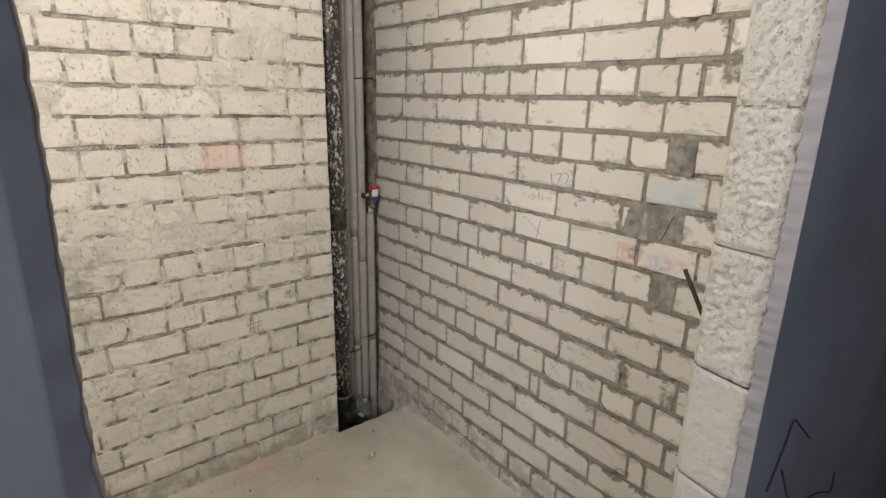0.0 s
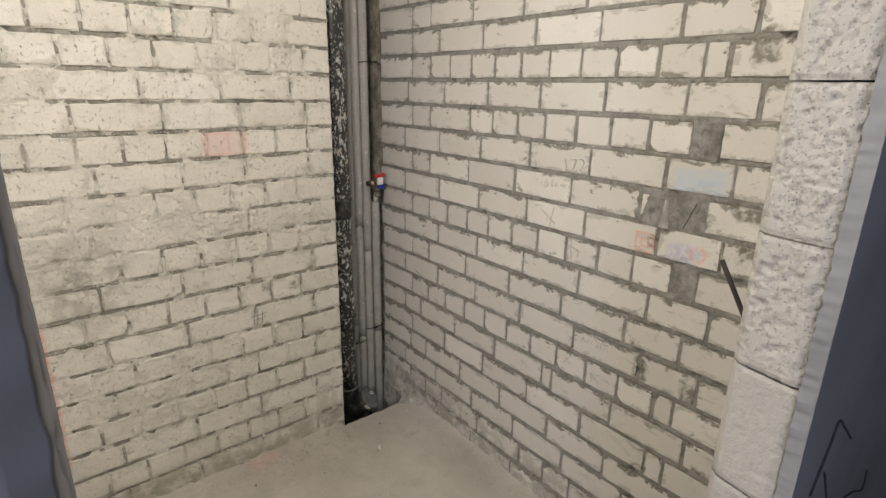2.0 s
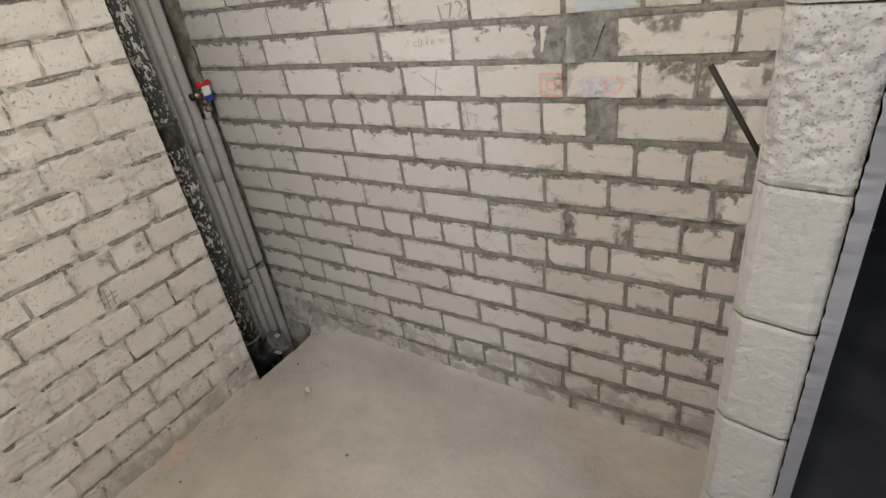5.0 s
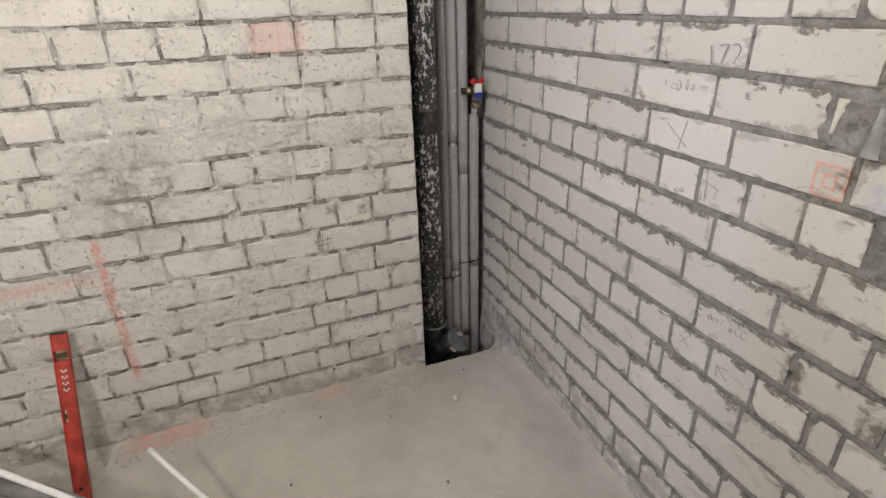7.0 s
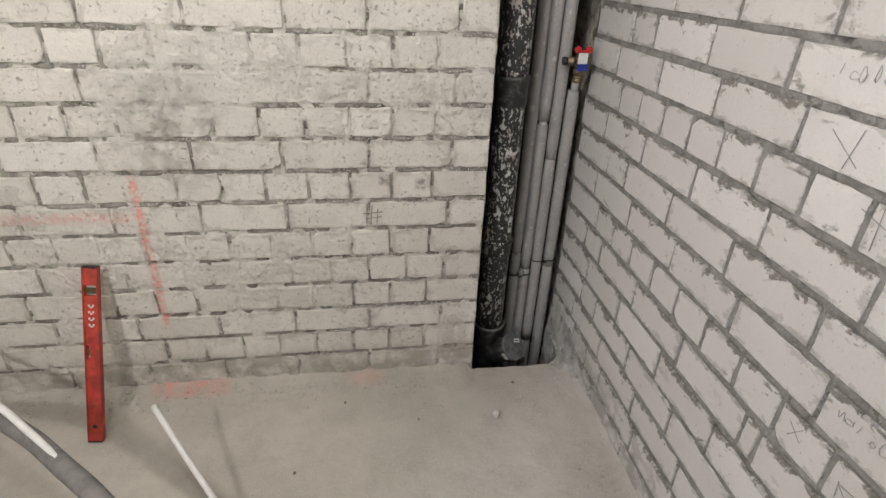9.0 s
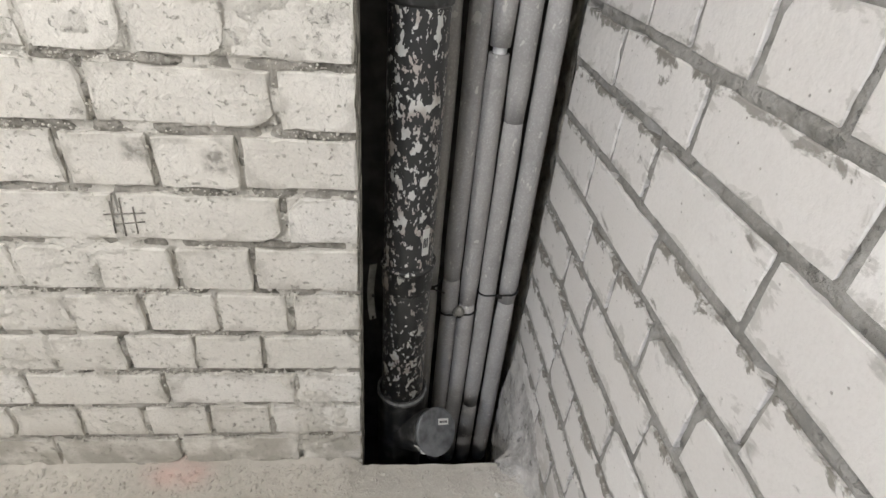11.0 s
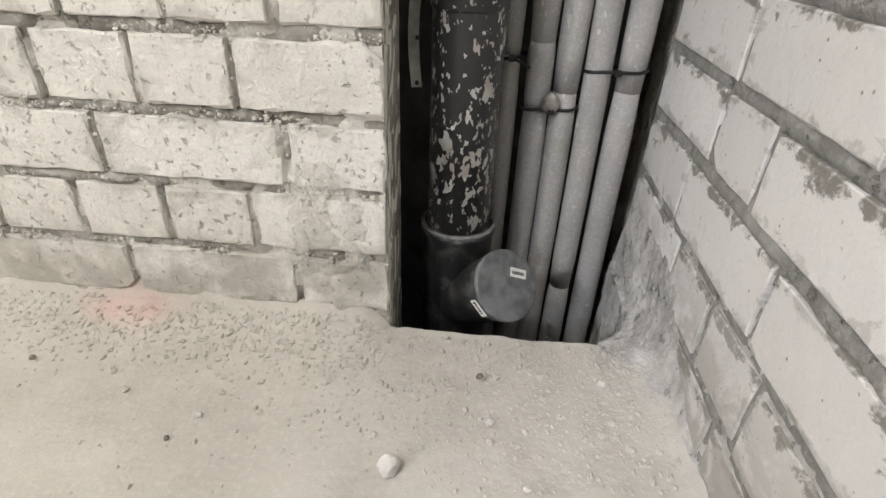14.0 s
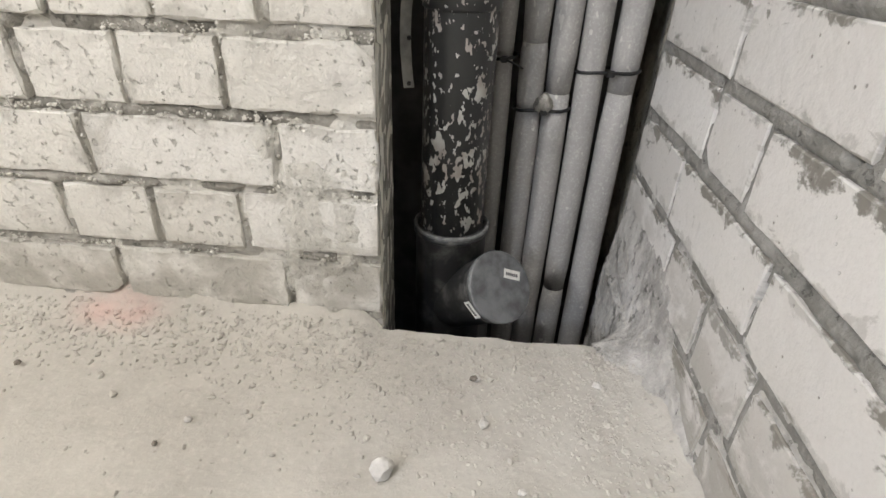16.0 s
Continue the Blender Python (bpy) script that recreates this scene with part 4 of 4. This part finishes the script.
for s in (-1, 1):
    box(bm, (-0.071 + s * 0.019 - 0.012, 0.162, 1.186 - 0.002), (-0.071 + s * 0.019 + 0.012, 0.176, 1.205), 0.005)
box(bm, (-0.08, 0.163, 1.180), (-0.062, 0.177, 1.194), 0.003)
part("handle", bm, RED_VALVE, valve, "red wing handle")

# ---- perforated hanger strap ----
bm = bmesh.new()
tz = [0.345, 0.36, 0.375, 0.40, 0.425, 0.45, 0.475, 0.50]
for z0, z1 in zip(tz, tz[1:]):
    q = lambda z: -0.385 - 0.006 * math.sin((z - 0.34) * 20)
    w = 0.0075
    vs = [bm.verts.new(p) for p in ((q(z0) - w, 0.15, z0), (q(z0) + w, 0.155, z0), (q(z1) + w, 0.155, z1), (q(z1) - w, 0.15, z1))]
    bm.faces.new(vs)
bmesh.ops.remove_doubles(bm, verts=bm.verts, dist=0.0003)
bmesh.ops.solidify(bm, geom=bm.faces[:], thickness=0.002)
strap = thing("hanger_strap", bm, STEEL, "bent galvanised strap hanging beside the drain stack", "bracket")
for z in (0.352, 0.415):
    bm = bmesh.new()
    tube(bm, [(-0.3855, 0.1485, z), (-0.3855, 0.153, z)], 0.003, 10)
    hole = new("hole", finish("hole", bm, BLACK))
    hole.parent = strap

# ---- iron rod sticking out of the block wall ----
bm = bmesh.new()
tube(bm, [(-0.539, -1.742, 1.191), (-0.529, -1.653, 1.333)], 0.0042, 12)
thing("iron_rod", bm, RUST, "dark thin rod sticking out of the block wall", "rod", smooth=False)

# ---- trestle and hanging cables in the unlit corridor ----
trestle = empty("trestle", (1.05, -1.96, 0), "dark trestle standing by the plastered corridor wall", "trestle")
for y0, y1 in ((-1.90, -1.96), (-1.965, -2.04)):
    for x in (1.05, 1.55):
        bm = bmesh.new()
        tube(bm, [(x, y0, 0.28), (x, y1, -0.006)], 0.015, 8)
        part("leg", bm, BLACK, trestle)
bm = bmesh.new()
box(bm, (1.01, -1.975, 0.276), (1.60, -1.885, 0.305), 0.004)
part("beam", bm, BLACK, trestle)
for knots in ([(1.15, -1.861, 0.46), (1.05, -1.905, 0.41), (1.05, -1.945, 0.345), (1.05, -2.01, 0.31), (1.10, -2.15, 0.30)], [(1.15, -1.861, 0.33), (1.05, -1.875, 0.312), (1.05, -1.94, 0.3088), (1.05, -2.02, 0.312), (1.10, -2.12, 0.33)]):
    bm = bmesh.new()
    tube(bm, bend(knots, 10), 0.0035, 8)
    thing("cable", bm, CABLE, "thin grey cable looped over the dark trestle", "cable", "cables in the corridor")

# ---- spirit level against the back wall ----
base, head_at = Vector((-1.705, -0.215, 0.004)), Vector((-1.655, -0.034, 0.558))
long_axis = (head_at - base)
length = long_axis.length
zax = long_axis.normalized()
xax = Vector((1, 0.0, 0)) - zax * zax.x
xax.normalize()
yax = zax.cross(xax)
lm = Matrix((xax, yax, zax)).transposed().to_4x4()
lm.translation = base
level = empty("spirit_level", base, "red aluminium spirit level leaning against the back wall", "spirit level")
bm = bmesh.new()
box(bm, (-0.0225, -0.012, 0), (-0.0185, 0.012, length), 0.001, lm)
box(bm, (0.0185, -0.012, 0), (0.0225, 0.012, length), 0.001, lm)
for z0, z1 in ((0.0, length * 0.48), (length * 0.56, length * 0.84), (length * 0.9, length)):
    box(bm, (-0.0187, -0.009, z0), (0.0187, 0.009, z1), 0.001, lm)
box(bm, (-0.008, -0.009, length * 0.47), (0.0187, 0.009, length * 0.57), 0.001, lm)
part("body", bm, RED, level)
for z, w in ((length * 0.52, 0.013), (length * 0.87, 0.037)):
    bm = bmesh.new()
    x0 = -0.0185
    box(bm, (x0, -0.005, z - 0.008), (x0 + w, 0.005, z + 0.008), 0.002, lm)
    part("vial", bm, VIAL, level, "yellow-green bubble vial")
for z in (-0.004, length - 0.004):
    bm = bmesh.new()
    box(bm, (-0.0228, -0.0123, z), (0.0228, 0.0123, z + 0.006), 0.002, lm)
    part("end_cap", bm, BLACK, level, "black plastic end cap")
bm = bmesh.new()
tube(bm, [lm @ Vector((0, -0.0102, 0.052)), lm @ Vector((0, -0.006, 0.052))], 0.007, 16)
part("hanging_hole", bm, BLACK, level)
bm = bmesh.new()
for k in range(4):
    z = length * (0.775 - 0.036 * k)
    box(bm, (-0.002, -0.0098, z), (0.005, -0.0092, z + 0.005), 0, lm)
    box(bm, (0.005, -0.0098, z + 0.004), (0.010, -0.0092, z + 0.011), 0, lm)
    box(bm, (-0.007, -0.0098, z + 0.004), (-0.002, -0.0092, z + 0.011), 0, lm)
part("print", bm, PAPER, level, "worn white print")

# ---- insulated heating pipes lying on the floor ----
def hose(name, sleeve, pipe, label, tip, thick=0.019, thin=0.0085):
    ob = empty(name, sleeve[0], label, "pipe", "loose insulated pipes on the floor")
    bm = bmesh.new()
    tube(bm, bend(sleeve, 14), thick, 18)
    part("foam_sleeve", bm, FOAM_DUSTY, ob)
    bm = bmesh.new()
    tube(bm, bend(pipe, 14), thin, 14)
    part("inner_pipe", bm, WHITE, ob, "white plastic pipe")
    if tip:
        bm = bmesh.new()
        a, b = Vector(pipe[-1]), Vector(pipe[-2])
        d = (a - b).normalized()
        tube(bm, [a - d * 0.012, a + d * 0.004, a + d * 0.006], [0.0095, 0.0095, 0.004], 14)
        part("end_wrap", bm, PAPER, ob, "clear tape round the end")


hose("insulated_pipe", [(-0.62, -1.25, 0.02), (-0.98, -0.82, 0.04), (-1.22, -0.60, 0.11)], [(-1.20, -0.617, 0.10), (-1.32, -0.48, 0.175), (-1.432, -0.352, 0.258)], "white pipe rising out of a grey foam sleeve on the floor", True)
hose("insulated_pipe", [(-0.78, -1.32, 0.026), (-1.10, -1.03, 0.27), (-1.36, -0.78, 0.372), (-1.516, -0.64, 0.367), (-1.667, -0.52, 0.37), (-1.894, -0.38, 0.345), (-2.25, -0.26, 0.22), (-2.6, -0.34, 0.024)],
     [(-1.45, -0.70, 0.372), (-1.58, -0.586, 0.388), (-1.74, -0.46, 0.412), (-1.862, -0.37, 0.437), (-2.35, -0.02, 0.53)], "white pipe leaving a slit grey foam sleeve arching over the floor", False, 0.023, 0.0088)

# ---- pencil and marker signs on the brick wall ----
curve = bpy.data.curves.new("pencil_number", "FONT")
curve.body, curve.size, curve.extrude, curve.offset = "172", 0.062, 0.0002, -0.0016
curve.materials.append(PENCIL)
text = new("pencil_number", curve)
text.matrix_basis = Matrix.Translation((-0.0046, -0.885, 1.346)) @ pose(0, 0, 0, 90, 0, -90) @ Matrix.Shear("XY", 4, (0.2, 0))
tagged(text, "faint pencilled number 172 on a white brick", "writing")


def scrawl(name, strokes, material, label, r=0.0007):
    bm = bmesh.new()
    for s in strokes:
        tube(bm, bend([(-0.0022, y, z) for y, z in s], 8) if len(s) > 2 else [(-0.0022, y, z) for y, z in s], r, 5)
    thing(name, bm, material, label, "writing")


rng = random.Random(5)


def bars(y, z, n, w, h):
    """A line of illegible handwriting: loops, hooks and strokes of uneven size, some of them joined."""
    out = []
    for k in range(n):
        tall, lean, wide = h * rng.choice((0.6, 0.8, 1.0, 1.5)), rng.uniform(-0.15, 0.3) * w, w * rng.uniform(0.5, 0.95)
        base = z + rng.uniform(-0.2, 0.2) * h
        form = rng.randrange(4)
        if form == 0:
            out.append([(y, base + tall), (y + lean, base)])
        elif form == 1:
            out.append([(y, base), (y - wide * 0.4, base + tall), (y - wide, base + tall * 0.5), (y - wide * 0.5, base - 0.1 * h), (y - 0.1 * wide, base + 0.3 * h)])
        elif form == 2:
            out.append([(y, base + tall * 0.7), (y - wide * 0.3 + lean, base), (y - wide * 0.7, base + tall), (y - wide + lean, base)])
        else:
            out.append([(y - wide, base + tall * 0.8), (y - wide * 0.4, base + tall), (y, base + tall * 0.4), (y - wide * 0.4, base), (y - wide * 1.1, base + 0.2 * h)])
        y -= w * rng.uniform(0.8, 1.15)
    return out


scrawl("pencil_scrawl", bars(-0.775, 1.285, 6, 0.016, 0.016), PENCIL, "illegible pencil scrawl on a white brick", 0.0005)
scrawl("pencil_scrawl", bars(-1.015, 0.793, 9, 0.017, 0.017), PENCIL, "illegible handwriting on a brick", 0.0006)
scrawl("pencil_scrawl", bars(-1.025, 0.764, 7, 0.017, 0.016), PENCIL, "illegible handwriting on a brick", 0.0006)
scrawl("pencil_cross", [[(-0.80, 1.20), (-0.87, 1.155)], [(-0.86, 1.215), (-0.845, 1.145)]], PENCIL, "pencil cross struck on a brick")
scrawl("pencil_cross", [[(-0.91, 1.10), (-0.985, 1.08)], [(-0.945, 1.125), (-0.95, 1.045)]], PENCIL, "pencil cross struck on two bricks")
scrawl("pencil_cross", [[(-0.955, 0.675), (-0.99, 0.65)], [(-0.985, 0.68), (-0.96, 0.645)]], PENCIL, "small pencil cross on a brick")
scrawl("pencil_arrow", [[(-1.08, 0.655), (-1.115, 0.63)], [(-1.085, 0.625), (-1.08, 0.66)], [(-1.115, 0.66), (-1.08, 0.655)]], PENCIL, "small pencil arrow on a brick")

bm = bmesh.new()
for knots in ([(-0.547, 0.985), (-0.50, 1.06), (-0.479, 1.098), (-0.42, 1.06), (-0.338, 1.0)], [(-0.486, 1.0), (-0.36, 0.86), (-0.149, 0.773), (-0.02, 0.711), (-0.03, 0.77)]):
    tube(bm, bend([(x, -1.8595, z) for x, z in knots], 10), 0.002, 6)
thing("marker_sign", bm, INK, "looping black marker sign on the grey plaster", "writing")

bm = bmesh.new()
for a, b in (((-0.80, 0.665), (-0.795, 0.725)), ((-0.785, 0.66), (-0.78, 0.73)), ((-0.765, 0.665), (-0.762, 0.715)), ((-0.81, 0.70), (-0.745, 0.705)), ((-0.80, 0.682), (-0.75, 0.688))):
    tube(bm, [(a[0], -0.0018, a[1]), (b[0], -0.0018, b[1])], 0.0013, 5)
thing("chalk_hash", bm, PENCIL_DARK, "dark hash sign scratched on the back wall", "writing")

# ---- crumbs and stones on the floor ----
def pebble(bm, p, r, seed):
    made = bmesh.ops.create_icosphere(bm, subdivisions=1, radius=r)["verts"]
    for v in made:
        v.co = v.co * (1 + 0.5 * noise.noise(v.co * (0.7 / r) + Vector((seed, 0, 0))))
        v.co.z *= 0.7
        v.co += Vector(p)


bm = bmesh.new()
made = bmesh.ops.create_icosphere(bm, subdivisions=2, radius=0.013)["verts"]
for v in made:
    v.co = v.co * (1 + 0.55 * noise.noise(v.co * 70 + Vector((4, 0, 0))))
    v.co += Vector((-0.362, -0.247, 0.010))
thing("stone", bm, STONE, "pale broken pebble lying on the screed", "stone")
for x, y, r in ((-0.245, -0.165, 0.0075), (-0.256, -0.086, 0.006), (-0.62, -0.2, 0.005), (-0.2, -0.26, 0.005), (-0.085, -0.08, 0.007)):
    bm = bmesh.new()
    pebble(bm, (x, y, 0.004), r, x * 90)
    thing("stone", bm, STONE, "small pale chip of mortar on the screed", "stone", "chips on the floor")
BALL = bmesh.new()
bmesh.ops.create_icosphere(BALL, subdivisions=1, radius=1)
BALL_V = np.array([v.co[:] for v in BALL.verts])
BALL_F = np.array([[v.index for v in f.verts] for f in BALL.faces])
BALL.free()


def crumbs(name, spots, material, label, flat):
    """Many small lumps as one mesh; spots are places with a radius."""
    pick = np.random.RandomState(3)
    verts, faces = [], []
    for k, (x, y, z, r) in enumerate(spots):
        shape = BALL_V * pick.uniform(0.6, 1.25, (len(BALL_V), 1)) * np.array((pick.uniform(0.7, 1.3), pick.uniform(0.7, 1.3), flat)) * r
        verts.append(shape + (x, y, z))
        faces.append(BALL_F + k * len(BALL_V))
    me = bpy.data.meshes.new(name)
    me.from_pydata(np.concatenate(verts).tolist(), [], np.concatenate(faces).tolist())
    me.materials.append(material)
    return tagged(new(name, me), label, "debris", kind="stuff")


for x, y, r in ((-0.70, -0.02, 0.007), (-0.90, -0.13, 0.005), (-0.64, -0.24, 0.004), (-0.26, -0.09, 0.006), (-1.05, -0.42, 0.006), (-0.55, -0.62, 0.006)):
    bm = bmesh.new()
    pebble(bm, (x, y, 0.006), r, x * 70)
    thing("stone", bm, DARK_STONE, "small dark chip of stone on the screed", "stone", "dark chips on the floor")
rng = random.Random(12)
spots = []
for k in range(15000):
    kind = rng.random()
    if kind < 0.46:
        x, y = rng.uniform(-2.2, EDGE), -abs(rng.gauss(0, 0.055))
    elif kind < 0.64:
        x, y = -abs(rng.gauss(0, 0.075)) - 0.01, -abs(rng.gauss(0, 0.55))
    elif kind < 0.86:
        x, y = rng.gauss(-0.25, 0.2), -abs(rng.gauss(0.0, 0.11))
    else:
        x, y = rng.uniform(-2.2, -0.05), rng.uniform(-1.7, -0.01)
    if x > -0.012 or y > -0.005:
        continue
    r = min(0.0065, 0.0006 + rng.expovariate(950))
    h = floor_point((x - WEST - 0.05) / (0.0 - WEST - 0.05), (y + 1.75) / 1.757).z
    spots.append((x, y, h + r * 0.2, r))
crumbs("mortar_crumbs", spots, SCREED, "scattered crumbs of mortar and grit on the screed", 0.65)
spots = []
for z, _, js in rows_n[:14]:
    for k in range(330):
        x = rng.uniform(-1.6, EDGE - 0.004) if z > 0.6 else rng.uniform(-1.1, EDGE - 0.004)
        r = min(0.0034, 0.0008 + rng.expovariate(1300))
        if noise.noise(Vector((x * 9, z * 9, 2.0))) > -0.1:
            spots.append((x, 0.0005 - rng.uniform(0, 0.002), z + 0.050 + rng.gauss(0, 0.0045), r))
    for j in js[1:]:
        if j > -1.4:
            for k in range(rng.randrange(14)):
                spots.append((j + rng.gauss(0, 0.004), 0.0005 - rng.uniform(0, 0.002), z + rng.uniform(-0.04, 0.04), min(0.003, 0.0008 + rng.expovariate(1400))))
crumbs("joint_crumbs", spots, SLURRY, "crumbs of squeezed mortar along the brick joints", 1.0)
